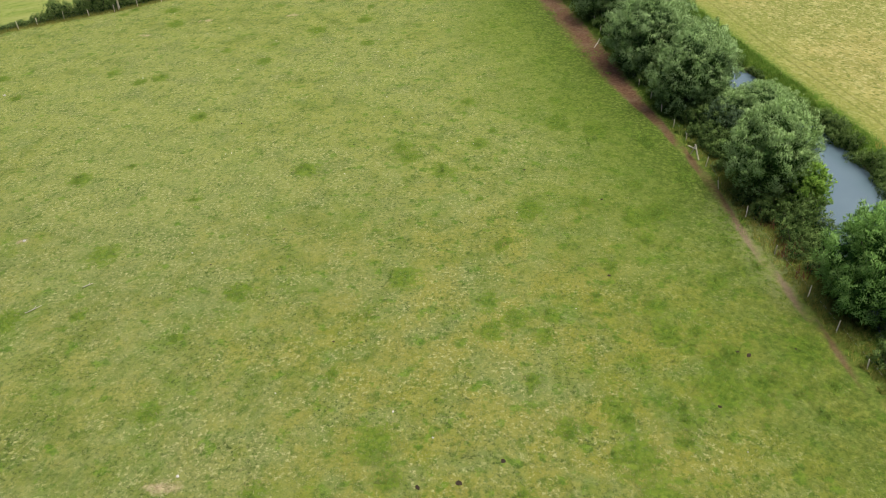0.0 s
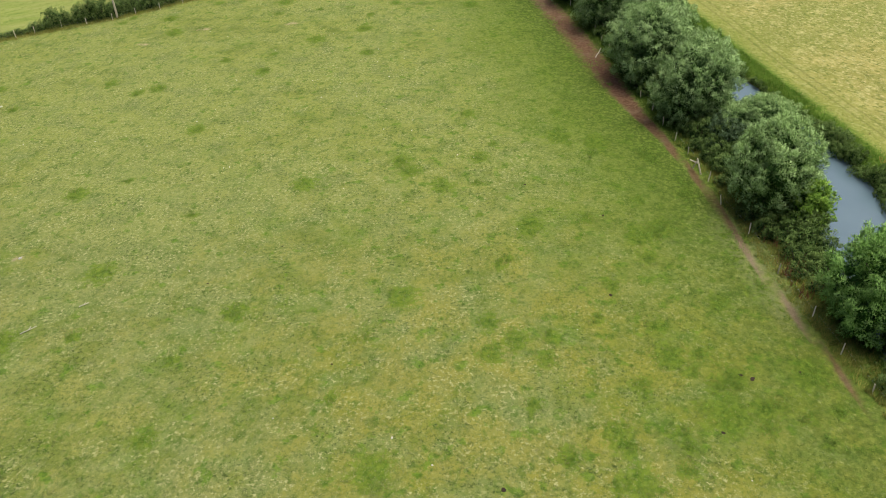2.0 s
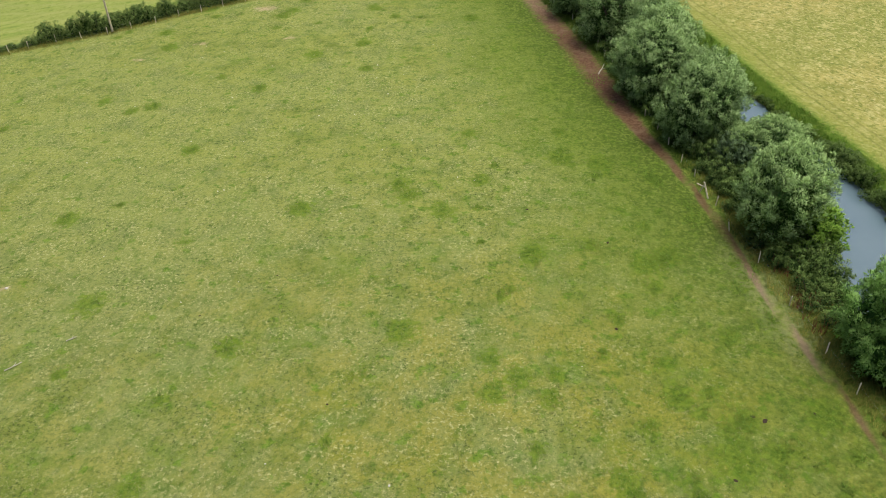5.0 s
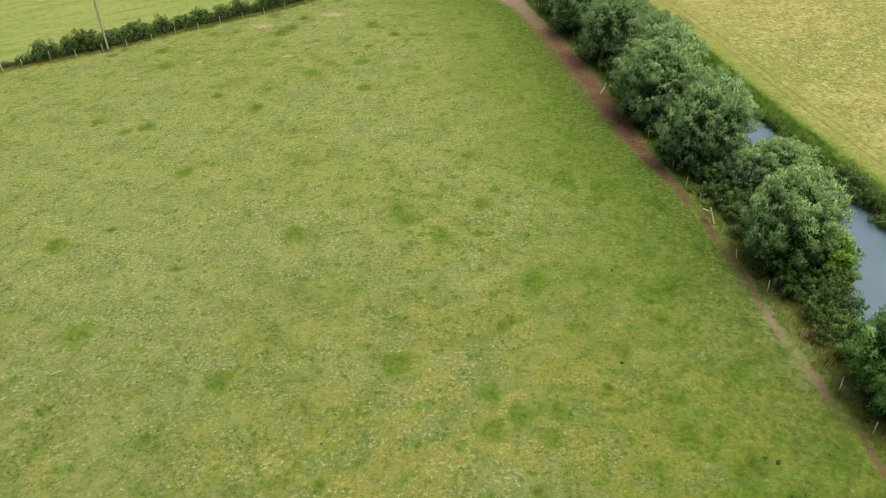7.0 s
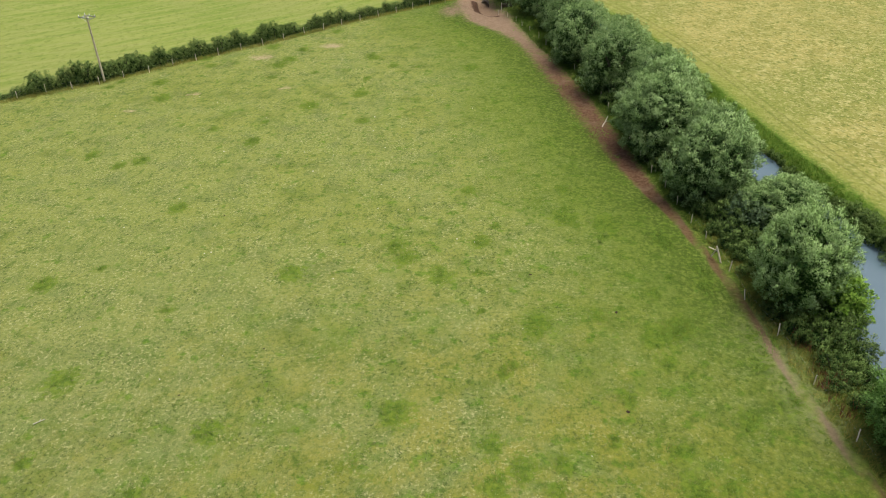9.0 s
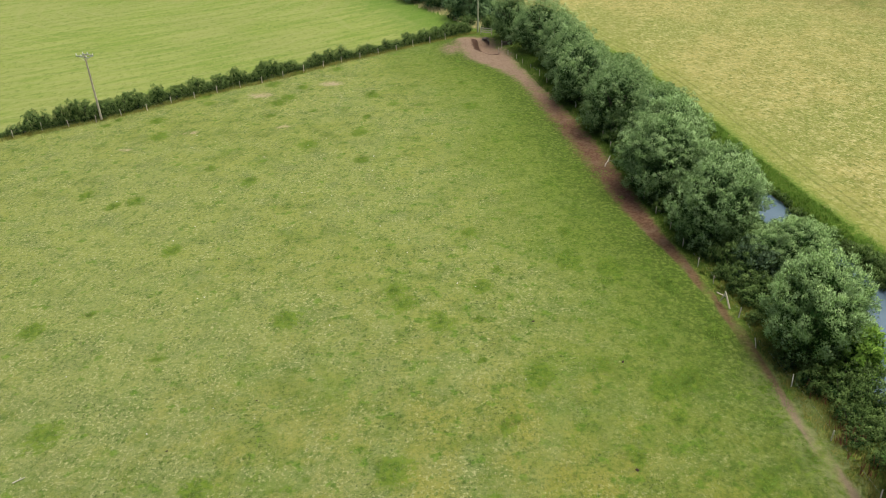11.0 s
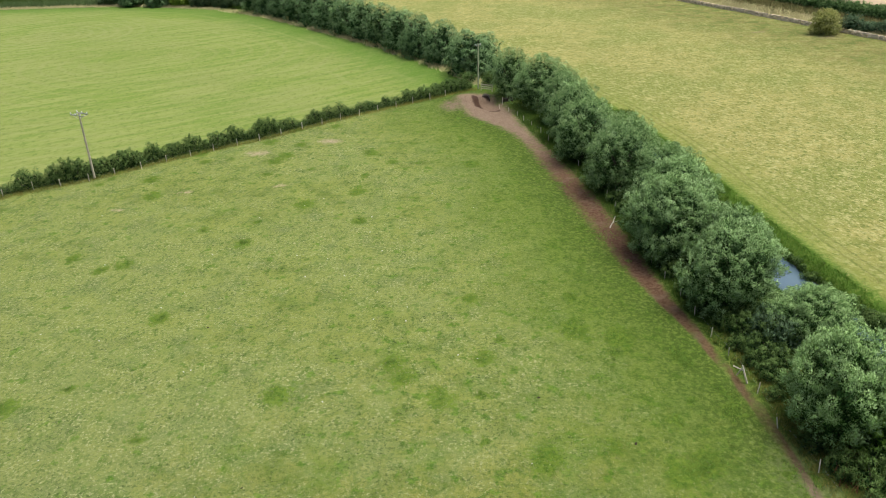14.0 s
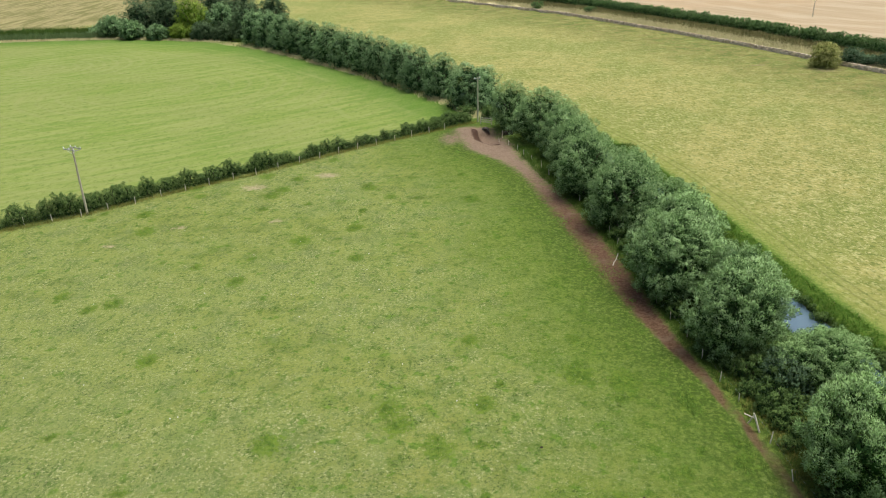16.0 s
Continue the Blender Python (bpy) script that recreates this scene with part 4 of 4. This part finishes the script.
f = tagged(new("post_and_wire_fence"), "leaning weathered posts and wire beside the willows", "fence")
leaning = {(27.8, 45.3): (0.5, 60), (26.7, 56.8): (0.45, 70), (25.8, 61.8): (0.35, 120), (25.7, 66.1): (0.3, 50), (25.4, 67.9): (0.4, 125)}
for i, (x, y) in enumerate(bank_posts):
    lean, toward = leaning.get((x, y), (hr.uniform(0, 0.15), hr.uniform(0, 360)))
    fence_post(f, x, y, lean, toward, hr.uniform(0.85, 1.15), 0.048, 50 + i)
wire(f, bank_posts, 0.8)
z = gz(25.5, 67.6)
part("post", bar((25.5, 67.5, z - 0.3), (24.95, 68.1, z + 1.5), 0.08, 0.07, 8, 0.01, 71), M_POST, f, "thick leaning straining post")
part("brace", bar((24.85, 68.6, z + 0.1), (25.0, 68.05, z + 1.4), 0.06, 0.05, 7, 0.01, 72), M_POST, f)
part("rail", bar((24.4, 68.6, z + 1.1), (25.15, 67.95, z + 1.0), 0.05, 0.045, 7, 0.01, 3), M_POST, f, "broken pale rail")


# ---- poles ----
def utility_pole(x, y, height, turn, arms, material, label, span=2.3):
    root = new("utility_pole")
    part("shaft", bar((0, 0, -0.5), (0, 0, height), 0.17, 0.115, 12, 0.01, 4), material, root)
    for j, off in enumerate((-0.55, 0.55)[:arms] if arms > 1 else (0.14,)):
        arm = part("cross_arm", box((span, 0.11, 0.13), 0.01, Matrix.Translation((0, off, height - 0.25))), M_STEEL, root, "galvanised steel cross arm")
        for u in (-0.46 * span, 0.0, 0.46 * span):
            bm = bmesh.new()
            z = height - 0.18
            for k in range(4):
                add_bar(bm, (u, off, z + 0.07 * k), (u, off, z + 0.07 * k + 0.05), 0.085 - 0.008 * k, 0.06 - 0.008 * k, 10, 0, 0, 1)
            part("insulator", bm, M_PORCELAIN, arm, "white porcelain insulator")
        part("brace", bar((0.33 * span, off, height - 0.28), (0.0, off * 0.3, height - 0.95), 0.022, 0.022, 6), M_STEEL, root)
        part("brace", bar((-0.33 * span, off, height - 0.28), (0.0, off * 0.3, height - 0.95), 0.022, 0.022, 6), M_STEEL, root)
    if arms > 1:
        for u in (-1.0, 1.0):
            part("tie_bar", box((0.08, 1.2, 0.08), 0.008, Matrix.Translation((u, 0, height - 0.36))), M_STEEL, root)
    part("warning_plate", box((0.20, 0.012, 0.26), 0.003, Matrix.Translation((0, -0.165, 2.6))), M_CHALK, root, "small pale warning plate")
    root.matrix_basis = pose(x, y, gz(x, y), 0, 0, turn)
    return tagged(root, label, "utility pole")


utility_pole(-53.1, 120.3, 10.2, -28, 2, M_POLE, "weathered wooden electricity pole with double steel cross arms beside the hedge")
utility_pole(6.4, 168.0, 9.1, 35, 1, M_POLE_GREEN, "tall wooden electricity pole with insulators at the field corner", 1.4)
utility_pole(127.8, 288.5, 9.0, 50, 1, M_POLE, "distant wooden electricity pole in the stubble")


# ---- cattle drink in the corner ----
f = tagged(new("timber_rails"), "pale timber rails beside the pole", "fence")
for x, y in ((6.9, 166.6), (9.1, 165.6)):
    fence_post(f, x, y, 0.02, 0, 1.5, 0.09, 3)
for h in (0.45, 0.85, 1.25):
    part("rail", box((2.6, 0.06, 0.16), 0.01, pose(8.0, 166.05, gz(8.0, 166.1) + h, 0, 0, -24)), M_POST, f)
def culvert(x, y, turn):
    """A short length of wide pipe set in the bank, dark inside."""
    root = new("culvert_pipe")
    bm = bmesh.new()
    rings = []
    for radius, depth in ((0.78, 0.0), (0.92, 0.0), (0.92, 1.6), (0.78, 1.6)):
        rings.append([bm.verts.new((radius * math.cos(6.2832 * i / 20), depth, radius * math.sin(6.2832 * i / 20))) for i in range(20)])
    for a, b in zip(rings, rings[1:] + rings[:1]):
        for i in range(20):
            bm.faces.new((a[i], a[(i + 1) % 20], b[(i + 1) % 20], b[i]))
    part("barrel", bm, M_DARKWOOD, root)
    # dark disc added in place of the shade inside the pipe
    bm = bmesh.new()
    bm.faces.new([bm.verts.new((0.79 * math.cos(6.2832 * i / 20), 1.2, 0.79 * math.sin(6.2832 * i / 20))) for i in range(20)])
    part("dark_disc", bm, M_DUNG, root, "dark disc for the shade inside the pipe")
    root.matrix_basis = pose(x, y, gz(x, y) - 0.30, 0, 0, turn)
    return tagged(root, "black culvert pipe mouth below the timber rails", "culvert")


culvert(7.5, 161.6, -8)
f = tagged(new("timber_barrier"), "dark boarded timber barrier beside the cattle drink", "barrier")
z = gz(11.6, 157.6)
for i in range(3):
    part("board", box((2.4, 0.06, 0.26), 0.01, pose(11.6, 157.6, z + 0.22 + 0.28 * i, 0, 0, 20 + i)), M_DARKWOOD, f)
for u in (-1.05, 1.05):
    part("post", bar((11.6 + u * 0.94, 157.55 + u * 0.34, z - 0.3), (11.6 + u * 0.94, 157.55 + u * 0.34, z + 1.1), 0.075, 0.07, 8), M_POST if u < 0 else M_DARKWOOD, f)


# ---- brambles, elder and nettles on the near bank ----
UNDER = [bush("bramble_bush", M_NETTLE, 120 + k, 1.6, 1.7, 90, 28, (0.140, 0.076), 9, 0.06) for k in range(3)]
used = set()
for x, y, r0, h in [(28.4, 56.6, 1.7, 1.9), (30.0, 55.2, 1.9, 2.3), (29.4, 52.8, 1.6, 1.7), (31.2, 56.8, 1.9, 2.6), (30.6, 50.8, 1.5, 1.4), (27.4, 59.4, 1.3, 1.4), (29.8, 48.6, 1.4, 1.3), (28.0, 71.0, 1.8, 2.2), (27.4, 74.6, 1.8, 2.4), (29.2, 72.8, 2.0, 2.8), (26.9, 78.0, 1.4, 1.6),
                    (30.4, 37.4, 1.6, 1.7), (30.6, 33.0, 1.7, 1.6), (31.4, 39.6, 1.6, 1.9), (32.4, 41.6, 1.7, 2.0), (31.6, 35.4, 1.5, 1.6), (32.0, 47.6, 1.5, 1.7), (31.4, 54.2, 1.8, 2.1), (31.2, 52.0, 1.4, 1.5), (28.8, 50.8, 1.2, 1.1), (26.6, 76.4, 1.6, 1.9), (28.6, 76.0, 1.7, 2.4), (27.0, 70.2, 1.3, 1.2), (27.6, 68.2, 1.5, 1.5), (26.4, 72.9, 1.3, 1.3), (28.8, 69.6, 1.6, 2.0), (28.3, 66.4, 1.3, 1.5), (27.0, 65.6, 1.0, 0.9), (24.8, 79.6, 1.3, 1.3), (24.6, 83.2, 1.4, 1.6), (24.0, 86.4, 1.4, 1.6), (23.2, 89.6, 1.3, 1.5), (23.2, 96.6, 1.3, 1.6), (22.9, 100.2, 1.4, 1.6), (22.6, 103.8, 1.4, 1.5), (22.2, 107.2, 1.4, 1.6), (21.6, 114.6, 1.4, 1.6), (20.6, 118.4, 1.4, 1.6), (19.0, 128.6, 1.4, 1.5), (18.6, 132.4, 1.4, 1.6), (18.6, 137.0, 1.6, 1.6), (17.6, 143.0, 1.6, 1.7), (3.0, 169.0, 1.8, 1.5), (0.5, 171.5, 1.8, 1.4), (9.0, 171.0, 2.0, 2.4), (4.5, 173.5, 2.0, 2.0)]:
    plant(UNDER, hr.randrange(3), x, y, r0, h, hr.uniform(0, 360), 1.6, 1.7, used, "tangled dark bramble and nettle clump under the willows", "bush", "undergrowth on the bank")
ob = bush("elder_bush", M_ELDER, 140, 2.3, 4.4, 320, 26, (0.25, 0.14), 11)
ob.matrix_basis = pose(32.2, 58.4, gz(32.2, 58.4), 0, 0, 30)
tagged(ob, "bright green elder bush at the water's edge", "bush")
# dark leaf colour stands in for the shade between the two willows
ob = bush("sallow_bush", M_SALLOW_SHADE, 141, 2.8, 3.6, 210, 22, (0.24, 0.11), 10, 0.06)
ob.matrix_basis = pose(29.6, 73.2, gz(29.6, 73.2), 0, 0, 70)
tagged(ob, "sallow bush between two willows, its leaves coloured dark for the shade", "bush")
for y in np.arange(45.0, 101.0, 1.25):
    side = float(np.interp(y, STREAM[:, 1][:20], STREAM[:, 0][:20] + STREAM[:, 2][:20]))
    small = 0.62 if y > 78 else 1.0
    x, y = side + hr.uniform(-0.1, 0.8), float(y) + hr.uniform(-0.4, 0.4)
    plant(UNDER, hr.randrange(3), x, y, hr.uniform(0.9, 1.5) * small, hr.uniform(1.0, 2.0) * small, hr.uniform(0, 360), 1.6, 1.7, used, "dark nettle and willowherb clump on the far bank", "bush", "rank growth on the far bank")
for i, (x, y, r0, h) in enumerate([(42.4, 74.5, 1.5, 1.4), (41.6, 78.0, 1.0, 0.9)]):
    ob = plant(HAWS, i % 4, x, y, r0, h, 50 * i, 1.6, 2.2, {0, 1, 2, 3}, "", "", "")
    tagged(ob, "small dark thorn bush on the far bank", "bush", "thorns on the far bank")

# ---- stone wall, verge hedge and bushes beyond the dry field ----
def build_wall():
    r = np.random.default_rng(9)
    verts, faces = [], []
    cube = np.array([(i, j, k) for i in (-0.5, 0.5) for j in (-0.5, 0.5) for k in (-0.5, 0.5)])
    quads = np.array([(0, 1, 3, 2), (4, 6, 7, 5), (0, 4, 5, 1), (2, 3, 7, 6), (0, 2, 6, 4), (1, 5, 7, 3)])
    for a, b in zip(WALL[1:-2], WALL[2:-1]):
        d = (b - a) / np.hypot(*(b - a))
        s = 0.0
        length = np.hypot(*(b - a))
        while s < length:
            w = r.uniform(0.35, 0.9)
            for k in range(3):
                c = a + d * (s + w / 2 + r.uniform(-0.2, 0.2))
                z = gz(*c) if k == 0 else z
                box_v = cube * (w * r.uniform(0.85, 1.05), 0.5 - 0.05 * k + r.uniform(-0.06, 0.06), 0.40 + r.uniform(-0.06, 0.06)) + r.normal(0, 0.05, (8, 3))
                faces.append(quads + 8 * len(verts))
                verts.append(np.column_stack([c[0] + box_v[:, 0] * d[0] - box_v[:, 1] * d[1], c[1] + box_v[:, 0] * d[1] + box_v[:, 1] * d[0], z + 0.15 + 0.38 * k + box_v[:, 2]]))
            s += w
    ob = new("boundary_wall", mesh_of("boundary_wall", np.concatenate(verts), np.concatenate(faces), M_STONE))
    return tagged(ob, "low grey dry stone wall along the dry field", "wall", kind="structure")


build_wall()


def beside_wall(offset, step, jitter, first=1):
    """Points along the wall's far side."""
    out = []
    for a, b in zip(WALL[first:-2], WALL[first + 1:-1]):
        d = (b - a) / np.hypot(*(b - a))
        n = np.array((-d[1], d[0]))
        for s in np.arange(0, np.hypot(*(b - a)), step):
            out.append(a + d * (s + hr.uniform(-jitter, jitter)) + n * (offset + hr.uniform(-jitter, jitter) * 0.4))
    return out


VERGE = [bush("hedge_bush", M_LANE, 150 + k, 2.2, 2.8, 90, 20, (0.26, 0.165), 10, 0.03) for k in range(3)]
used = set()
for p in beside_wall(11.4, 2.0, 0.6):
    x, y = float(p[0]), float(p[1])
    if y < 165:
        continue
    plant(VERGE, hr.randrange(3), x, y, hr.uniform(2.1, 2.7), hr.uniform(3.2, 3.9), hr.uniform(0, 360), 2.2, 2.8, used, "trimmed dark green roadside hedge bush", "bush", "roadside hedge")
ob = bush("thorn_bush", M_OLIVE, 170, 4.0, 6.2, 330, 18, (0.34, 0.18), 13)
ob.matrix_basis = pose(98.5, 215.0, gz(98.5, 215.0))
tagged(ob, "round olive thorn bush standing by the stone wall", "bush")
for x, y, r0, h in [(38.5, 348.3, 2.6, 4.0), (57.0, 327.3, 2.4, 2.2)]:
    ob = plant(VERGE, 0, x, y, r0, h, x, 2.2, 2.8, {0}, "", "", "")
    tagged(ob, "dark green bush growing against the stone wall", "bush", "bushes at the wall")

# the two low dark bushes stand in for shadow along the hedge foot
for x, y, r0, h, label in [(106.6, 217.0, 3.6, 3.8, "grey-green sallow bush on the lane verge"), (112.6, 208.8, 3.2, 2.2, "low dark sallow added for the shadow under the roadside hedge"), (109.6, 213.0, 2.6, 1.7, "low dark sallow added for the shadow behind the stone wall")]:
    ob = bush("sallow_bush", M_SALLOW_SHADE, int(x), r0, h, 200, 15, (0.36, 0.20), 10, 0.04)
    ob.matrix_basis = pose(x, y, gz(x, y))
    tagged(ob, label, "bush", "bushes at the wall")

# ---- grass ----
gr = np.random.default_rng(21)
reach = 20 + 142 * gr.random(84000) ** 1.55
sward = np.column_stack([gr.uniform(-46 - np.clip(0.5 * (reach - 45), 0, 26), 28), reach])
sward = sward[(along(sward, TRACK, False) > 0.25) & (along(sward, HEDGE) > 0.3) & (inside_stream(sward) > 1.0)]
# turf near the track takes the darker green blades
close_by = along(sward, TRACK, False) + gr.normal(0, 4.0, len(sward)) < 11.0
blades("track_sward", sward[close_by], 0.12, 0.065, 4, 0.07, M_TRACK_SWARD, "greener, darker turf beside the cattle track", "grass", 21, 1.3)
sward = sward[~close_by]
blades("sward", sward, 0.12, 0.065, 4, 0.07, M_SWARD, "short grazed yellow-green pasture grass", "grass", 1, 1.3)
tuft = np.concatenate([gr.normal((x, y), (s * 0.5, s * 0.62), (int(40 * s), 2)) for x, y, s in LUSH])
tuft = tuft[(along(tuft, HEDGE) > 0.3) & (inside_stream(tuft) > 0.5)]
blades("grass_tufts", tuft, 0.22, 0.055, 5, 0.10, M_TUFT, "tall dark green tufts left by grazing", "grass", 2, 0.7)
strip = scatter(42000, 10, 34, 24, 150, gr)
e, w = along(strip, TRACK, False), inside_stream(strip)
right_of = np.interp(strip[:, 1], TRACK[:, 1], TRACK[:, 0]) < strip[:, 0]
strip = strip[(e > 0.30) & (w > 0.9) & right_of]
# shade by the willows put into the grass colour: dark blades past y 73
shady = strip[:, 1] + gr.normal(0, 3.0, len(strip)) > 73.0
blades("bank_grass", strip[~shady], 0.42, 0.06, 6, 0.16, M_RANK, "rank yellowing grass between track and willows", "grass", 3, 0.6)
blades("shade_toned_bank_grass", strip[shady], 0.42, 0.07, 5, 0.16, M_SEDGE, "rank grass under the edge of the willows, coloured dark for shade", "grass", 16, 0.6)
bank = scatter(60000, 26, 50, 20, 150, gr)
w = along(bank, STREAM)
edge = bank[(np.abs(w) > 0.3) & (np.abs(w) < np.where(w < 0, 1.5, 0.7) + 0.6 * gr.random(len(w)))]
blades("bank_sedge", edge, 0.48, 0.08, 5, 0.16, M_SEDGE, "dark green sedge hanging over the banks", "sedge", 4, 0.7)
upper = scatter(60000, -120, 30, 150, 296, gr)
u = np.abs(along(upper, STREAM))
blades("stream_reeds", upper[(u > 0.2) & (u < 3.0)], 1.0, 0.16, 4, 0.25, M_SEDGE, "rank dark green reeds under the willow row", "reeds", 12, 0.5)
crest = bank[(w > 0.8) & (w < 3.2) & (gr.random(len(w)) < 0.8)]
blades("bank_crest_grass", crest, 0.40, 0.08, 5, 0.18, M_LUSH, "bright green lush grass on the far bank", "grass", 11, 0.8)
dock = scatter(46, 27.4, 30.0, 47, 58, gr)
blades("dock_stems", dock, 1.1, 0.09, 4, 0.10, M_DOCK, "rusty brown dock seed heads among the brambles", "docks", 14, 0.25)
gold = np.concatenate([gr.normal(c, (0.8, 1.6), (70, 2)) for c in ((44.6, 62.5), (45.6, 67.0))])
blades("golden_grass", gold[along(gold, STREAM) > 0.6], 0.6, 0.08, 4, 0.15, M_GOLD, "golden dry grass clump on the far bank", "grass", 15, 0.6)
field = scatter(42000, 30, 150, 30, 260, gr)
w = along(field, STREAM)
field = field[(w > 2.5) & (along(field, WALL) > 1) & (gr.random(len(field)) < np.clip((270 - field[:, 1]) / 190, 0, 1))]
blades("dry_grass", field, 0.24, 0.07, 5, 0.13, M_HAY, "dry yellow-green rough pasture grass", "grass", 5, 0.9)
margin = scatter(190000, -250, 20, 165, 312, gr)
w = along(margin, STREAM)
margin = margin[(w < -6.4) & (w > -9.8) & (waves(margin, 2.6, 31) + gr.normal(0, 0.25, len(w)) + 0.5 * smooth(-margin[:, 0], 70, 110) > -0.05) & (along(margin, HEDGE) < -1)]
blades("margin_grass", margin, 0.75, 0.16, 4, 0.30, M_DRY, "tall straw-coloured grass along the field margin", "grass", 6, 0.5)
lip = np.array([p + gr.normal(0, 0.35, 2) for p in np.concatenate([np.linspace(a, b, int(np.hypot(*(b - a)) * 14)) for a, b in zip(HEDGE[1:-2], HEDGE[2:-1])])]) + (0.55, -0.6)
blades("hedge_foot_grass", lip, 0.45, 0.07, 6, 0.25, M_RANK, "uncut yellowish grass at the foot of the hedge", "grass", 7, 0.5)
verge = np.array(beside_wall(3.0, 0.026, 6.0))
verge = verge[(verge[:, 1] > 150) & (verge[:, 1] < 420)]
blades("verge_grass", verge, 0.95, 0.22, 4, 0.4, M_DRY, "tall bleached grass on the lane verge", "grass", 8, 0.5)
rough = np.array(beside_wall(8.0, 0.03, 6.5))
rough = rough[(rough[:, 1] > 150) & (rough[:, 1] < 420)]
blades("lane_side_grass", rough, 0.9, 0.20, 4, 0.4, M_TAN, "rough brown and green grass below the roadside hedge", "grass", 18, 0.6)
reed = scatter(70000, -230, -100, 280, 318, gr)
w = along(reed, STREAM)
near_side = reed[(w < -3.2) & (w > -6.2 + 0.5 * waves(reed, 9.0, 41))]
blades("low_reeds", near_side, 2.0, 0.22, 4, 0.3, M_REED, "grey-green reeds in a strip on the near side of the stream", "reeds", 9, 0.4)
far_side = reed[(w > 0.5) & (w < 5) & (reed[:, 0] < -112)]
blades("tall_reeds", far_side, 2.3, 0.24, 3, 0.3, M_SEDGE, "tall dark green reeds on the far side of the stream", "reeds", 10, 0.3)

# ---- small things in the grass ----
def lump(name, x, y, size, flat, material, seed, label, category, group):
    bm = bmesh.new()
    bmesh.ops.create_icosphere(bm, subdivisions=2, radius=1.0)
    r = random.Random(seed)
    for v in bm.verts:
        v.co *= 1 + 0.30 * noise.noise(v.co * 1.7 + Vector((seed, 0, 0)))
    bmesh.ops.transform(bm, matrix=Matrix.Diagonal((size, size * r.uniform(0.55, 0.9), size * flat, 1)), verts=bm.verts)
    me = bpy.data.meshes.new(name)
    bm.to_mesh(me)
    bm.free()
    me.materials.append(material)
    ob = new(name, me)
    ob.matrix_basis = pose(x, y, gz(x, y) + size * flat * 0.45, 0, 0, r.uniform(0, 360))
    return tagged(ob, label, category, group)


for i, (x, y, s) in enumerate([(2.9, 30.0, 0.24), (-2.4, 28.1, 0.26), (0.1, 28.4, 0.28), (-20.7, 50.9, 0.16), (-15.3, 56.2, 0.14), (24.7, 39.6, 0.13), (12.8, 48.5, 0.22), (21.1, 39.0, 0.3), (20.4, 39.4, 0.22), (17.6, 34.2, 0.2), (-9.0, 41.0, 0.13), (7.4, 66.0, 0.2), (-24, 78, 0.16), (14.2, 60.2, 0.22)]):
    lump("cow_pat", x, y, s * 0.75, 0.14, M_DUNG, i, "dried dark brown cow pat in the grass", "dung", "dung in the pasture")
for i, (x, y, s) in enumerate([(-1.5, 31.9, 0.12), (-4.2, 34.1, 0.14), (-55.9, 87.2, 0.28), (0.7, 72.4, 0.15), (-7.9, 94.1, 0.15), (-12.4, 35.9, 0.10), (-17.2, 29.1, 0.16), (18.2, 30.4, 0.08), (-38.6, 55.0, 0.22), (-24.1, 70.6, 0.13), (-23.5, 70.8, 0.13), (-30.0, 82.0, 0.13), (-16, 88, 0.13), (-28, 94, 0.13), (-10, 104, 0.13),
                               (-40, 92, 0.13), (-34, 76, 0.10), (6.0, 58.2, 0.1), (-4.4, 78.5, 0.12), (9.5, 44.4, 0.08)] + [(hr.uniform(-52, 4), hr.uniform(50, 122), hr.uniform(0.06, 0.12)) for _ in range(34)]):
    lump("pale_stone", x, y, s * 0.7, 0.6, M_CHALK, 40 + i, "small pale stone lying in the grass", "stone", "stones in the pasture")
for x, y, length, turn in [(-33.4, 45.3, 1.3, 42), (-30.2, 48.3, 0.8, 35)]:
    bm = bmesh.new()
    z = gz(x, y) + 0.08
    a = radians(turn)
    add_bar(bm, (x - math.cos(a) * length / 2, y - math.sin(a) * length / 2, z), (x + math.cos(a) * length / 2, y + math.sin(a) * length / 2, z + 0.04), 0.035, 0.02, 7, 0.04, 2)
    add_bar(bm, (x, y, z), (x + math.cos(a + 0.7) * length * 0.3, y + math.sin(a + 0.7) * length * 0.3, z + 0.06), 0.03, 0.015, 6, 0.02, 3)
    tagged(part("stick", bm, M_PALE, None), "bleached broken stick lying in the grass", "stick", "sticks in the grass")
bm = bmesh.new()
z = gz(20.3, 100.7)
add_bar(bm, (20.0, 99.6, z + 0.05), (21.2, 102.4, z + 0.35), 0.07, 0.03, 7, 0.06, 4)
add_bar(bm, (20.5, 100.8, z + 0.17), (21.4, 101.2, z + 0.30), 0.035, 0.012, 6, 0.03, 5)
tagged(part("fallen_branch", bm, M_PALE, None), "bare fallen branch at the edge of the track", "branch")
